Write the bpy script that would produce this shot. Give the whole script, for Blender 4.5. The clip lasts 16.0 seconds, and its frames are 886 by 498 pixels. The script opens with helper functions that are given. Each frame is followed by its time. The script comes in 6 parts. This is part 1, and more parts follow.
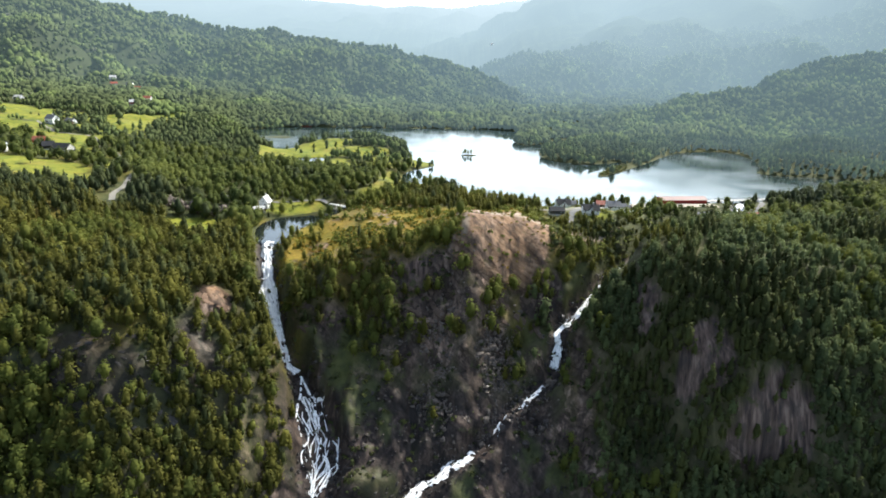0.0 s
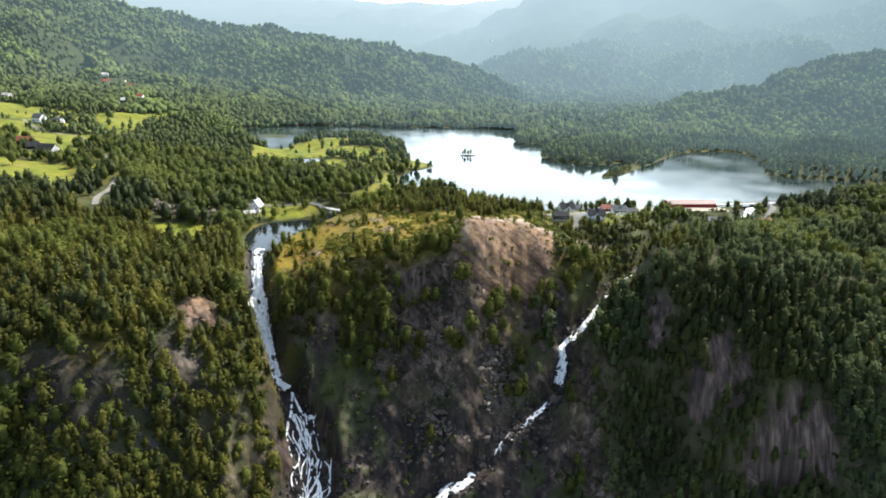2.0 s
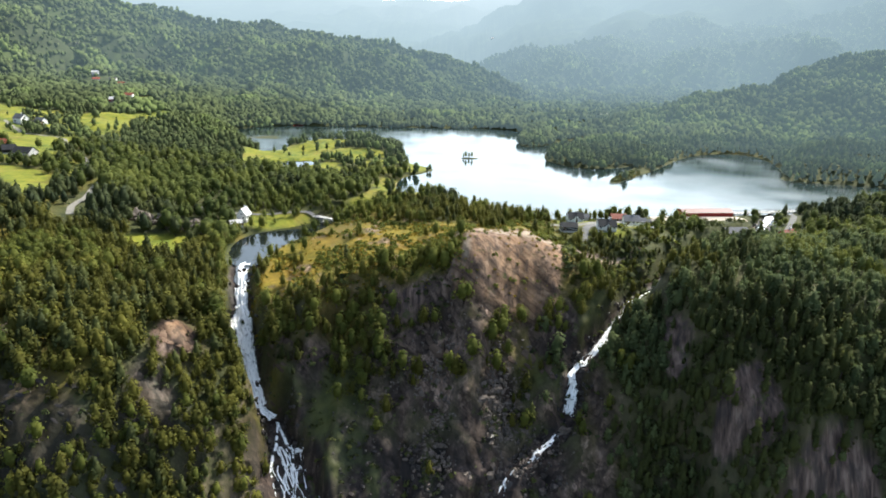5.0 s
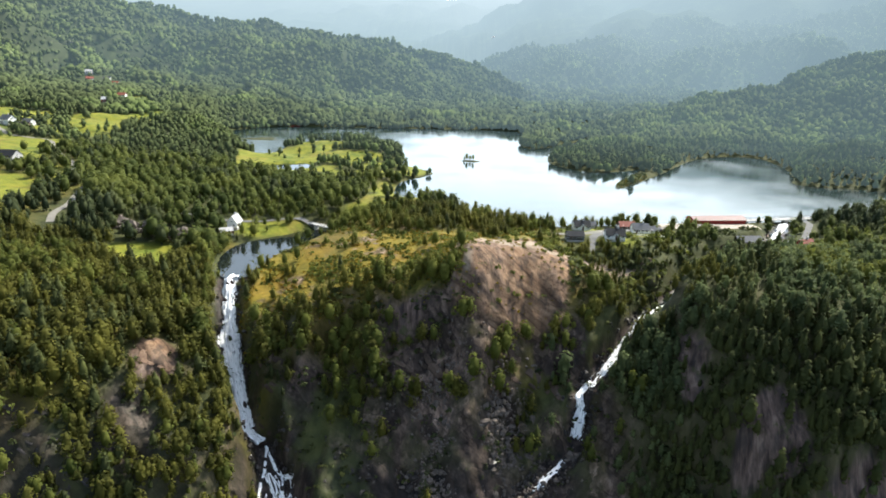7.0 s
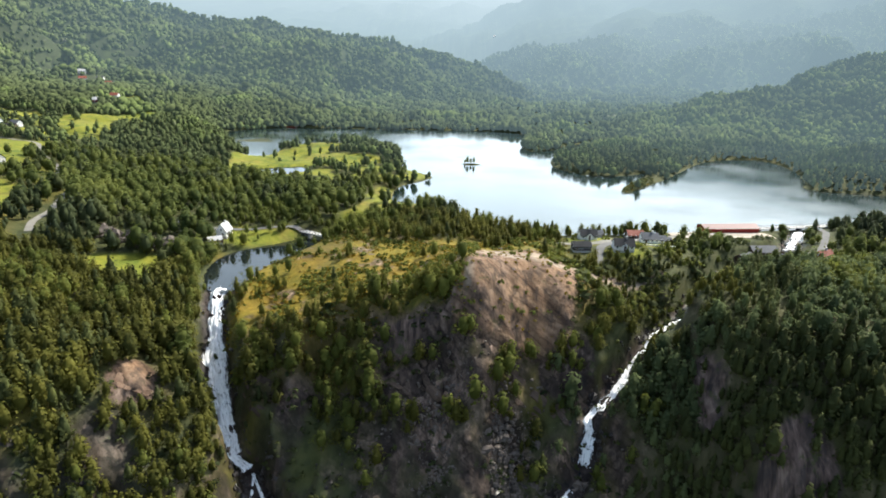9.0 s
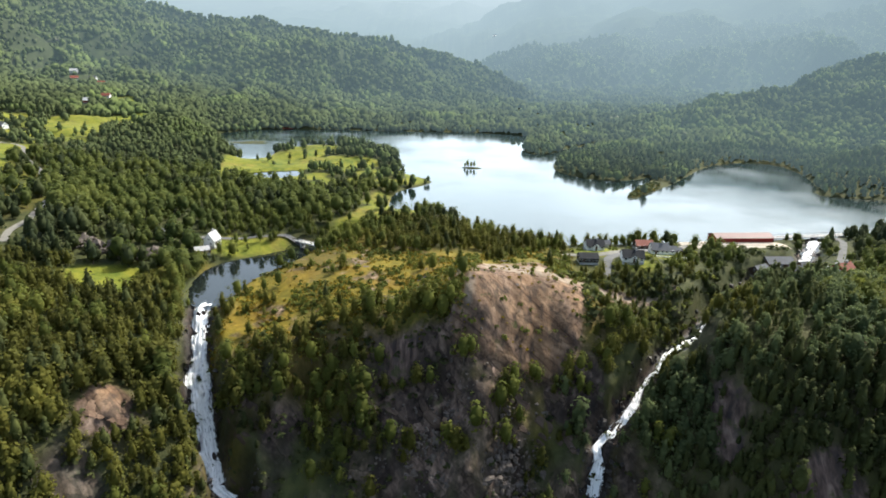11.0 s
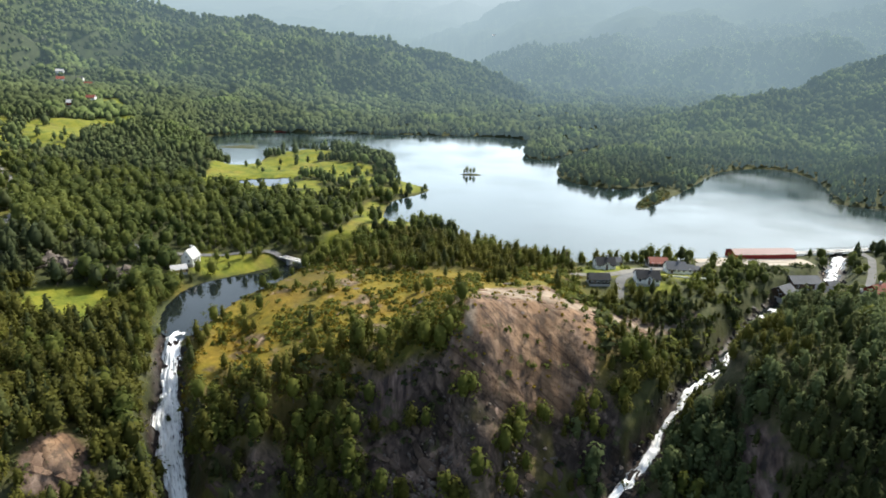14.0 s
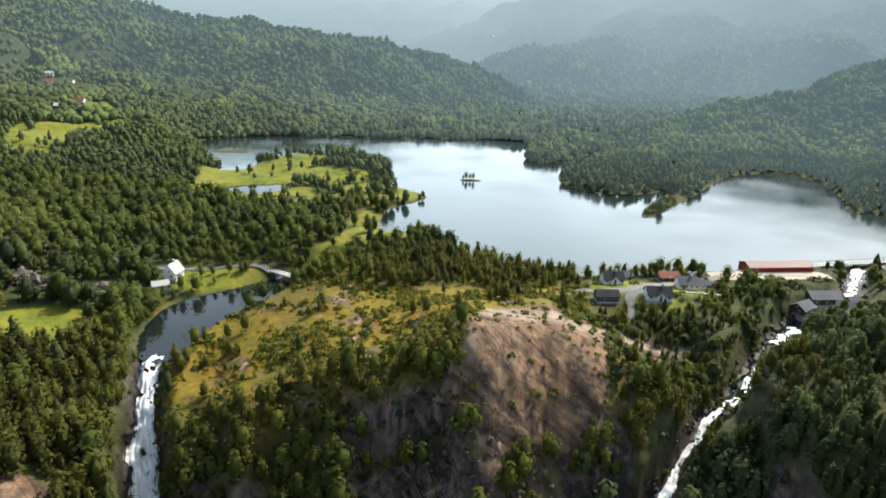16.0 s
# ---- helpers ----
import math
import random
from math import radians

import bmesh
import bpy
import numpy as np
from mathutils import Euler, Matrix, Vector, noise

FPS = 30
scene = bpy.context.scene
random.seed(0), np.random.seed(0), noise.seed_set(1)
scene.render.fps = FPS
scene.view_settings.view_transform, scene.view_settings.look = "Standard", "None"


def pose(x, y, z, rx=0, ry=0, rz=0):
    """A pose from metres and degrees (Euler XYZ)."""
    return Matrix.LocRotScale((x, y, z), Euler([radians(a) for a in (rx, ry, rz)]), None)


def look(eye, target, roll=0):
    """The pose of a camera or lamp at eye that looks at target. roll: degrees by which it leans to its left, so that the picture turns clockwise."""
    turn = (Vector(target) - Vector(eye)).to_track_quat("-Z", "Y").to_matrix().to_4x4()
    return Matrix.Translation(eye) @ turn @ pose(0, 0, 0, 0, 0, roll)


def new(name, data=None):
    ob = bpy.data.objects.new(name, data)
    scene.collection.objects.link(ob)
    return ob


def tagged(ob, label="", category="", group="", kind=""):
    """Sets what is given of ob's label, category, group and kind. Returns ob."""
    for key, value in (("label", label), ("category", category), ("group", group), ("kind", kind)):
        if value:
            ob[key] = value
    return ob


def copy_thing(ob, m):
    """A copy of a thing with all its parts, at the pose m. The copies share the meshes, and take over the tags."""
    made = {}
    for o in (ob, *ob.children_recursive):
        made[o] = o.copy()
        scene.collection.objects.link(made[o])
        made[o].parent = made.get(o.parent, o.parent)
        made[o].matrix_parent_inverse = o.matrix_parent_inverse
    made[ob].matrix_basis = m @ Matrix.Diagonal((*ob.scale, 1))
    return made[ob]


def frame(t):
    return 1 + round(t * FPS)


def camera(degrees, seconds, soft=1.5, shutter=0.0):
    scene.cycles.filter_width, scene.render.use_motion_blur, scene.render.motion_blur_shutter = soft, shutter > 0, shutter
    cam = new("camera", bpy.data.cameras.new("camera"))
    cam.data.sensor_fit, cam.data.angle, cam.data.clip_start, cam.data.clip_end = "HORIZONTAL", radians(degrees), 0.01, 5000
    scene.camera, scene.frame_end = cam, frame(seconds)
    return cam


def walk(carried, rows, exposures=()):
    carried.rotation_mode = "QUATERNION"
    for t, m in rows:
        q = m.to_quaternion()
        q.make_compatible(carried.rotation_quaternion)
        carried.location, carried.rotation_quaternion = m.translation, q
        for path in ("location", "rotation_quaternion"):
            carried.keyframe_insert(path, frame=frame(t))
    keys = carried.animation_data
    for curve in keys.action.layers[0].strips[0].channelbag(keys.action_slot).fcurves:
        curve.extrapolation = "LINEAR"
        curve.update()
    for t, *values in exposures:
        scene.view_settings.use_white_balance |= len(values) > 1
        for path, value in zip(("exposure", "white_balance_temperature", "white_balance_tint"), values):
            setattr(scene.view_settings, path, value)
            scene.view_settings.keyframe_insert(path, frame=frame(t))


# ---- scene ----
cam = camera(70.0, 16.0, soft=1.8)
# seconds, x, y, z, yaw, pitch, roll of a level flight towards the lake (lake surface at z = 0)
ROWS = [
    (0.0, 1.02, -14.45, 99.66, -0.002, -17.690, 1.627),
    (1.0, 1.04, -5.88, 99.93, -0.065, -17.849, 1.656),
    (2.0, 1.07, 2.76, 100.16, -0.095, -17.973, 1.685),
    (3.0, 1.12, 11.44, 100.35, -0.101, -18.071, 1.716),
    (4.0, 1.17, 20.14, 100.52, -0.093, -18.148, 1.749),
    (5.0, 1.23, 28.86, 100.68, -0.077, -18.211, 1.785),
    (6.0, 1.29, 37.57, 100.83, -0.059, -18.264, 1.824),
    (7.0, 1.35, 46.26, 100.98, -0.043, -18.310, 1.865),
    (8.0, 1.41, 54.93, 101.14, -0.034, -18.352, 1.908),
    (9.0, 1.46, 63.59, 101.31, -0.034, -18.391, 1.952),
    (10.0, 1.52, 72.23, 101.48, -0.045, -18.427, 1.994),
    (11.0, 1.57, 80.86, 101.66, -0.067, -18.458, 2.033),
    (12.0, 1.63, 89.50, 101.84, -0.101, -18.482, 2.066),
    (13.0, 1.68, 98.15, 102.02, -0.145, -18.496, 2.089),
    (14.0, 1.75, 106.85, 102.18, -0.196, -18.495, 2.100),
    (15.0, 1.82, 115.60, 102.32, -0.251, -18.473, 2.095),
    (16.0, 1.90, 124.45, 102.42, -0.305, -18.423, 2.068),
]
walk(cam, [(t, pose(x, y, z, 90 + pitch, 0, yaw) @ pose(0, 0, 0, 0, 0, roll)) for t, x, y, z, yaw, pitch, roll in ROWS],
     exposures=[(0.0, 0.79, 6200, 7), (8.0, 0.69, 6250, 7), (16.0, 0.42, 6300, 7)])

# ---- world and sun ----
SUN_EL, SUN_AZ = radians(47.0), radians(45.0)   # azimuth from +y towards +x
world = bpy.data.worlds.new("sky")
scene.world = world
world.use_nodes = True
wn, wl = world.node_tree.nodes, world.node_tree.links
sky = wn.new("ShaderNodeTexSky")
sky.sky_type = "NISHITA"
sky.sun_disc = False
sky.sun_elevation, sky.sun_rotation = SUN_EL, SUN_AZ
sky.air_density, sky.dust_density, sky.ozone_density = 1.0, 2.6, 1.0
sun_dir = Vector((math.cos(SUN_EL) * math.sin(SUN_AZ), math.cos(SUN_EL) * math.cos(SUN_AZ), math.sin(SUN_EL)))
# added hazy glow, strongest low over the horizon and ahead, to brighten the lake
wc = wn.new("ShaderNodeTexCoord").outputs["Generated"]
dot = wn.new("ShaderNodeVectorMath")
dot.operation = "DOT_PRODUCT"
dot.inputs[1].default_value = Vector((0.40, 0.74, 0.54)).normalized()      # glow aimed ahead, apart from the sun
wl.new(wc, dot.inputs[0])
ahead = wn.new("ShaderNodeMapRange")
ahead.interpolation_type = "SMOOTHSTEP"
ahead.inputs["From Min"].default_value, ahead.inputs["From Max"].default_value = -0.2, 0.95
ahead.inputs["To Min"].default_value, ahead.inputs["To Max"].default_value = 0.16, 1.0
wl.new(dot.outputs["Value"], ahead.inputs["Value"])
wz = wn.new("ShaderNodeSeparateXYZ")
wl.new(wc, wz.inputs[0])
low = wn.new("ShaderNodeMapRange")
low.interpolation_type = "SMOOTHSTEP"
low.inputs["From Min"].default_value, low.inputs["From Max"].default_value = 0.0, 0.95
low.inputs["To Min"].default_value, low.inputs["To Max"].default_value = 1.0, 0.12
wl.new(wz.outputs["Z"], low.inputs["Value"])
amount = wn.new("ShaderNodeMath")
amount.operation = "MULTIPLY"
wl.new(ahead.outputs[0], amount.inputs[0])
wl.new(low.outputs[0], amount.inputs[1])
veil = wn.new("ShaderNodeTexNoise")      # thin uneven cloud
veil.inputs["Scale"].default_value, veil.inputs["Detail"].default_value = 4.5, 4.0
stretch_ = wn.new("ShaderNodeMapping")
stretch_.inputs["Scale"].default_value = (1.0, 1.0, 3.0)
wl.new(wc, stretch_.inputs["Vector"])
wl.new(stretch_.outputs["Vector"], veil.inputs["Vector"])
thin = wn.new("ShaderNodeMapRange")
thin.inputs["From Min"].default_value, thin.inputs["From Max"].default_value = 0.35, 0.65
thin.inputs["To Min"].default_value, thin.inputs["To Max"].default_value = 0.80, 1.20
wl.new(veil.outputs["Fac"], thin.inputs["Value"])
cloudy = wn.new("ShaderNodeMath")
cloudy.operation = "MULTIPLY"
wl.new(amount.outputs[0], cloudy.inputs[0])
wl.new(thin.outputs[0], cloudy.inputs[1])
added_glow = wn.new("ShaderNodeMix")
added_glow.clamp_factor = False
added_glow.data_type, added_glow.blend_type = "RGBA", "ADD"
added_glow.inputs["B"].default_value = (10.0, 11.3, 12.4, 1)
wl.new(cloudy.outputs[0], added_glow.inputs["Factor"])
wl.new(sky.outputs[0], added_glow.inputs["A"])
wn["Background"].inputs["Strength"].default_value = 0.11
wl.new(added_glow.outputs["Result"], wn["Background"].inputs["Color"])
sun = new("sun", bpy.data.lights.new("sun", "SUN"))
sun.data.energy, sun.data.angle, sun.data.color = 4.8, radians(2.0), (1.0, 0.93, 0.8)
sun.matrix_world = look(sun_dir * 500, (0, 0, 0))


# ---- materials ----
def material(name):
    m = bpy.data.materials.new(name)
    m.use_nodes = True
    return m, m.node_tree.nodes, m.node_tree.links, m.node_tree.nodes["Principled BSDF"]


def noise_tex(nodes, links, coord, scale, detail=5.0, rough=0.6, stretch=None):
    tex = nodes.new("ShaderNodeTexNoise")
    tex.inputs["Scale"].default_value, tex.inputs["Detail"].default_value = scale, detail
    tex.inputs["Roughness"].default_value = rough
    if stretch:
        mp = nodes.new("ShaderNodeMapping")
        mp.inputs["Scale"].default_value = stretch
        links.new(coord, mp.inputs["Vector"])
        coord = mp.outputs["Vector"]
    links.new(coord, tex.inputs["Vector"])
    return tex.outputs["Fac"]


def ramp(nodes, links, fac, stops):
    r = nodes.new("ShaderNodeValToRGB")
    el = r.color_ramp.elements
    while len(el) < len(stops):
        el.new(0.5)
    for e, (p, c) in zip(el, stops):
        e.position, e.color = p, (*c, 1)
    links.new(fac, r.inputs["Fac"])
    return r.outputs["Color"]


def mixed(nodes, links, fac, a, b, mode="MIX"):
    m = nodes.new("ShaderNodeMix")
    m.data_type, m.blend_type = "RGBA", mode
    for sock, v in ((m.inputs["Factor"], fac), (m.inputs["A"], a), (m.inputs["B"], b)):
        if isinstance(v, (int, float)):
            sock.default_value = v
        elif isinstance(v, tuple):
            sock.default_value = (*v, 1)
        else:
            links.new(v, sock)
    return m.outputs["Result"]


def bumped(nodes, links, bsdf, height, strength, distance):
    b = nodes.new("ShaderNodeBump")
    b.inputs["Strength"].default_value, b.inputs["Distance"].default_value = strength, distance
    links.new(height, b.inputs["Height"])
    links.new(b.outputs["Normal"], bsdf.inputs["Normal"])


def plain(name, low, high, scale, rough=0.7, bump=0.3, dist=0.03, metal=0.0, stretch=None):
    """A surface that varies between two colours at two scales, with a fine relief."""
    m, n, l, bsdf = material(name)
    co = n.new("ShaderNodeTexCoord").outputs["Object"]
    a = noise_tex(n, l, co, scale, 6, 0.65, stretch)
    b = noise_tex(n, l, co, scale * 0.13, 3, 0.5)
    c = mixed(n, l, 0.35, ramp(n, l, a, [(0.3, low), (0.7, high)]), ramp(n, l, b, [(0.35, low), (0.65, high)]))
    l.new(c, bsdf.inputs["Base Color"])
    bsdf.inputs["Roughness"].default_value, bsdf.inputs["Metallic"].default_value = rough, metal
    bsdf.inputs["Specular IOR Level"].default_value = 0.2
    bumped(n, l, bsdf, a, bump, dist)
    return m


def ground_material():
    """Rock, meadow and heath by the cover of the ground; the rest is forest floor."""
    m, n, l, bsdf = material("ground")
    co = n.new("ShaderNodeTexCoord").outputs["Object"]
    att = n.new("ShaderNodeAttribute")
    att.attribute_name = "cover"
    sep = n.new("ShaderNodeSeparateColor")
    l.new(att.outputs["Color"], sep.inputs["Color"])
    fine = noise_tex(n, l, co, 0.42, 6, 0.55)
    mid = noise_tex(n, l, co, 0.16, 6, 0.62)
    big = noise_tex(n, l, co, 0.028, 5, 0.6)
    slant = n.new("ShaderNodeMapping")
    slant.inputs["Rotation"].default_value = (0.25, radians(-38), 0.35)
    l.new(co, slant.inputs["Vector"])
    streak = noise_tex(n, l, slant.outputs["Vector"], 0.10, 3, 0.5, (0.28, 1.2, 1.9))
    floor = ramp(n, l, mid, [(0.3, (0.022, 0.028, 0.010)), (0.5, (0.052, 0.058, 0.018)), (0.7, (0.070, 0.068, 0.026))])
    meadow = mixed(n, l, 0.55, ramp(n, l, big, [(0.38, (0.070, 0.112, 0.014)), (0.48, (0.185, 0.192, 0.018)), (0.56, (0.145, 0.165, 0.018)), (0.64, (0.20, 0.150, 0.040))]),
                   ramp(n, l, mid, [(0.34, (0.060, 0.082, 0.010)), (0.5, (0.150, 0.160, 0.014)), (0.66, (0.25, 0.215, 0.024))]))
    heath = mixed(n, l, 0.5, ramp(n, l, big, [(0.35, (0.100, 0.102, 0.012)), (0.5, (0.205, 0.146, 0.010)), (0.66, (0.200, 0.100, 0.012))]),
                  ramp(n, l, fine, [(0.3, (0.042, 0.048, 0.010)), (0.5, (0.130, 0.112, 0.012)), (0.7, (0.255, 0.185, 0.024))]))
    # exfoliated rock: long slanting streaks, a finer grain, narrow joints, dark stains that run down and pale rims
    thin = noise_tex(n, l, slant.outputs["Vector"], 0.24, 3, 0.45, (0.10, 0.9, 1.7))
    warp = n.new("ShaderNodeTexNoise")
    warp.inputs["Scale"].default_value, warp.inputs["Detail"].default_value = 0.14, 3.0
    l.new(co, warp.inputs["Vector"])
    bent = n.new("ShaderNodeVectorMath")
    bent.operation = "MULTIPLY_ADD"
    bent.inputs[1].default_value = (7, 7, 7)
    l.new(warp.outputs["Color"], bent.inputs[0])
    l.new(co, bent.inputs[2])

    def block_tone(scale, stretch, turn, low_, high_):
        mp = n.new("ShaderNodeMapping")
        mp.inputs["Scale"].default_value, mp.inputs["Rotation"].default_value = stretch, turn
        l.new(bent.outputs[0], mp.inputs["Vector"])
        v = n.new("ShaderNodeTexVoronoi")
        v.inputs["Scale"].default_value = scale
        l.new(mp.outputs[0], v.inputs["Vector"])
        grey_ = n.new("ShaderNodeRGBToBW")
        l.new(v.outputs["Color"], grey_.inputs[0])
        return ramp(n, l, grey_.outputs[0], [(0.2, (low_, low_, low_)), (0.8, (high_, high_, high_))])
    rock = mixed(n, l, 0.55, ramp(n, l, streak, [(0.34, (0.090, 0.055, 0.036)), (0.46, (0.210, 0.122, 0.068)), (0.56, (0.275, 0.165, 0.094)), (0.70, (0.38, 0.245, 0.145))]),
                 ramp(n, l, thin, [(0.34, (0.075, 0.046, 0.032)), (0.48, (0.215, 0.130, 0.075)), (0.66, (0.39, 0.255, 0.155))]))
    grain = noise_tex(n, l, co, 0.5, 4, 0.5, (1.0, 1.0, 0.35))
    cliff = ramp(n, l, grain, [(0.32, (0.085, 0.058, 0.045)), (0.50, (0.195, 0.135, 0.102)), (0.68, (0.31, 0.225, 0.175))])
    cliff = mixed(n, l, 0.9, cliff, block_tone(0.11, (1.0, 1.0, 0.45), (0.0, 0.15, 0.0), 0.35, 1.4), "MULTIPLY")
    cliff = mixed(n, l, 0.8, cliff, block_tone(0.30, (1.0, 1.0, 0.40), (0.1, 0.25, 0.2), 0.45, 1.35), "MULTIPLY")

    def joints(vector, scale, stretch, width):
        q = noise_tex(n, l, vector, scale, 3, 0.5, stretch)
        off = n.new("ShaderNodeMath")
        off.operation = "SUBTRACT"
        off.inputs[1].default_value = 0.5
        l.new(q, off.inputs[0])
        size = n.new("ShaderNodeMath")
        size.operation = "ABSOLUTE"
        l.new(off.outputs[0], size.inputs[0])
        return ramp(n, l, size.outputs[0], [(0.0, (0.28, 0.26, 0.25)), (width, (1, 1, 1))])
    att2 = n.new("ShaderNodeAttribute")
    att2.attribute_name = "kind"
    sep2 = n.new("ShaderNodeSeparateColor")
    l.new(att2.outputs["Color"], sep2.inputs["Color"])
    rock = mixed(n, l, att2.outputs["Alpha"], cliff, rock)
    rock = mixed(n, l, 0.5, rock, block_tone(0.16, (1.0, 1.0, 0.40), (0.1, 0.6, 0.0), 0.55, 1.2), "MULTIPLY")
    rock = mixed(n, l, 0.75, rock, joints(slant.outputs["Vector"], 0.14, (0.16, 1.0, 1.2), 0.034), "MULTIPLY")
    rock = mixed(n, l, 0.7, rock, joints(co, 0.22, (1.0, 1.0, 0.45), 0.014), "MULTIPLY")
    stain = noise_tex(n, l, co, 0.30, 5, 0.6, (1.0, 0.7, 0.10))
    rock = mixed(n, l, ramp(n, l, stain, [(0.50, (0, 0, 0)), (0.62, (0.65, 0.65, 0.65))]), rock, (0.045, 0.034, 0.028))
    rim = mixed(n, l, 0.5, ramp(n, l, fine, [(0.36, (0.17, 0.125, 0.085)), (0.6, (0.37, 0.30, 0.22))]), ramp(n, l, thin, [(0.36, (0.14, 0.10, 0.07)), (0.6, (0.36, 0.285, 0.21))]))
    rock = mixed(n, l, sep2.outputs["Blue"], rock, rim)
    veins = noise_tex(n, l, co, 0.42, 4, 0.55, (1.5, 0.5, 0.05))
    slab = ramp(n, l, veins, [(0.34, (0.036, 0.025, 0.022)), (0.46, (0.100, 0.068, 0.055)), (0.56, (0.150, 0.103, 0.082)), (0.68, (0.23, 0.165, 0.130))])
    slab = mixed(n, l, ramp(n, l, stain, [(0.50, (0, 0, 0)), (0.60, (0.6, 0.6, 0.6))]), slab, (0.040, 0.034, 0.032))
    # red share: damp rock by the streams, and shade painted into the cliffs
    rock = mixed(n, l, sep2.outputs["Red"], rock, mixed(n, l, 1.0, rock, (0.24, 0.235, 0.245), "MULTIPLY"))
    rock = mixed(n, l, sep2.outputs["Green"], rock, slab)
    moss = noise_tex(n, l, co, 0.11, 6, 0.68)
    rock = mixed(n, l, ramp(n, l, moss, [(0.60, (0, 0, 0)), (0.66, (0.8, 0.8, 0.8))]), rock, (0.055, 0.062, 0.018))
    c = mixed(n, l, sep.outputs["Blue"], floor, heath)
    c = mixed(n, l, sep.outputs["Green"], c, meadow)
    c = mixed(n, l, sep.outputs["Red"], c, rock)
    l.new(c, bsdf.inputs["Base Color"])
    gloss = n.new("ShaderNodeMapRange")
    gloss.inputs["To Min"].default_value, gloss.inputs["To Max"].default_value = 0.92, 0.6
    l.new(sep2.outputs["Red"], gloss.inputs["Value"])
    l.new(gloss.outputs[0], bsdf.inputs["Roughness"])
    bsdf.inputs["Specular IOR Level"].default_value = 0.25
    both = n.new("ShaderNodeMath")
    both.operation = "ADD"
    l.new(fine, both.inputs[0])
    l.new(grain, both.inputs[1])
    bumped(n, l, bsdf, both.outputs[0], 0.45, 0.7)
    return m


def leaf_material(name, dark, light, glow=0.35):
    m, n, l, bsdf = material(name)
    geo = n.new("ShaderNodeNewGeometry")
    wide = noise_tex(n, l, geo.outputs["Position"], 0.035, 4, 0.6)
    mean = tuple((a + b) / 2 for a, b in zip(dark, light))
    c = mixed(n, l, 0.6, ramp(n, l, geo.outputs["Random Per Island"], [(0.0, dark), (1.0, light)]),
              ramp(n, l, wide, [(0.36, dark), (0.5, mean), (0.64, light)]))
    l.new(c, bsdf.inputs["Base Color"])
    bsdf.inputs["Roughness"].default_value = 0.75
    bsdf.inputs["Specular IOR Level"].default_value = 0.12
    tr = n.new("ShaderNodeBsdfTranslucent")
    l.new(c, tr.inputs["Color"])
    ms = n.new("ShaderNodeMixShader")
    ms.inputs[0].default_value = glow
    l.new(bsdf.outputs[0], ms.inputs[1])
    l.new(tr.outputs[0], ms.inputs[2])
    l.new(ms.outputs[0], n["Material Output"].inputs["Surface"])
    return m


def water_material(name, colour, rough, bump, scale, ior=1.33):
    m, n, l, bsdf = material(name)
    co = n.new("ShaderNodeTexCoord").outputs["Object"]
    bsdf.inputs["Base Color"].default_value = (*colour, 1)
    bsdf.inputs["IOR"].default_value = ior
    wide = noise_tex(n, l, co, 0.02, 3, 0.5)
    r = n.new("ShaderNodeMapRange")
    r.inputs["From Min"].default_value, r.inputs["From Max"].default_value = 0.35, 0.65
    r.inputs["To Min"].default_value, r.inputs["To Max"].default_value = rough * 0.5, rough * 1.6
    l.new(wide, r.inputs["Value"])
    l.new(r.outputs[0], bsdf.inputs["Roughness"])
    bumped(n, l, bsdf, noise_tex(n, l, co, scale, 4, 0.6), bump, 0.05)
    return m


def foam_material():
    """White water in strands that run down the fall, torn open at its edges and between the strands."""
    m, n, l, bsdf = material("foam")
    uv = n.new("ShaderNodeUVMap")
    uv.uv_map = "UVMap"
    strand = noise_tex(n, l, uv.outputs["UV"], 1.0, 5, 0.6, (3.4, 0.10, 1))
    froth = noise_tex(n, l, uv.outputs["UV"], 1.0, 4, 0.6, (0.8, 0.45, 1))
    c = mixed(n, l, 0.4, strand, froth)
    l.new(ramp(n, l, c, [(0.34, (0.50, 0.51, 0.52)), (0.44, (0.82, 0.82, 0.82)), (0.52, (0.96, 0.96, 0.95))]), bsdf.inputs["Base Color"])
    bsdf.inputs["Roughness"].default_value = 0.6
    bumped(n, l, bsdf, strand, 0.7, 0.3)
    side = n.new("ShaderNodeUVMap")
    side.uv_map = "Across"
    sep = n.new("ShaderNodeSeparateXYZ")
    l.new(side.outputs["UV"], sep.inputs[0])
    rim = n.new("ShaderNodeMapRange")
    rim.inputs["From Min"].default_value, rim.inputs["From Max"].default_value = 0.45, 1.0
    rim.inputs["To Min"].default_value, rim.inputs["To Max"].default_value = 0.0, 0.24
    l.new(sep.outputs["X"], rim.inputs["Value"])
    cut = n.new("ShaderNodeMath")
    cut.operation = "SUBTRACT"
    l.new(c, cut.inputs[0])
    l.new(rim.outputs[0], cut.inputs[1])
    clear = n.new("ShaderNodeBsdfTransparent")
    ms = n.new("ShaderNodeMixShader")
    l.new(ramp(n, l, cut.outputs[0], [(0.34, (0, 0, 0)), (0.45, (1, 1, 1))]), ms.inputs[0])
    l.new(clear.outputs[0], ms.inputs[1])
    l.new(bsdf.outputs[0], ms.inputs[2])
    l.new(ms.outputs[0], n["Material Output"].inputs["Surface"])
    return m


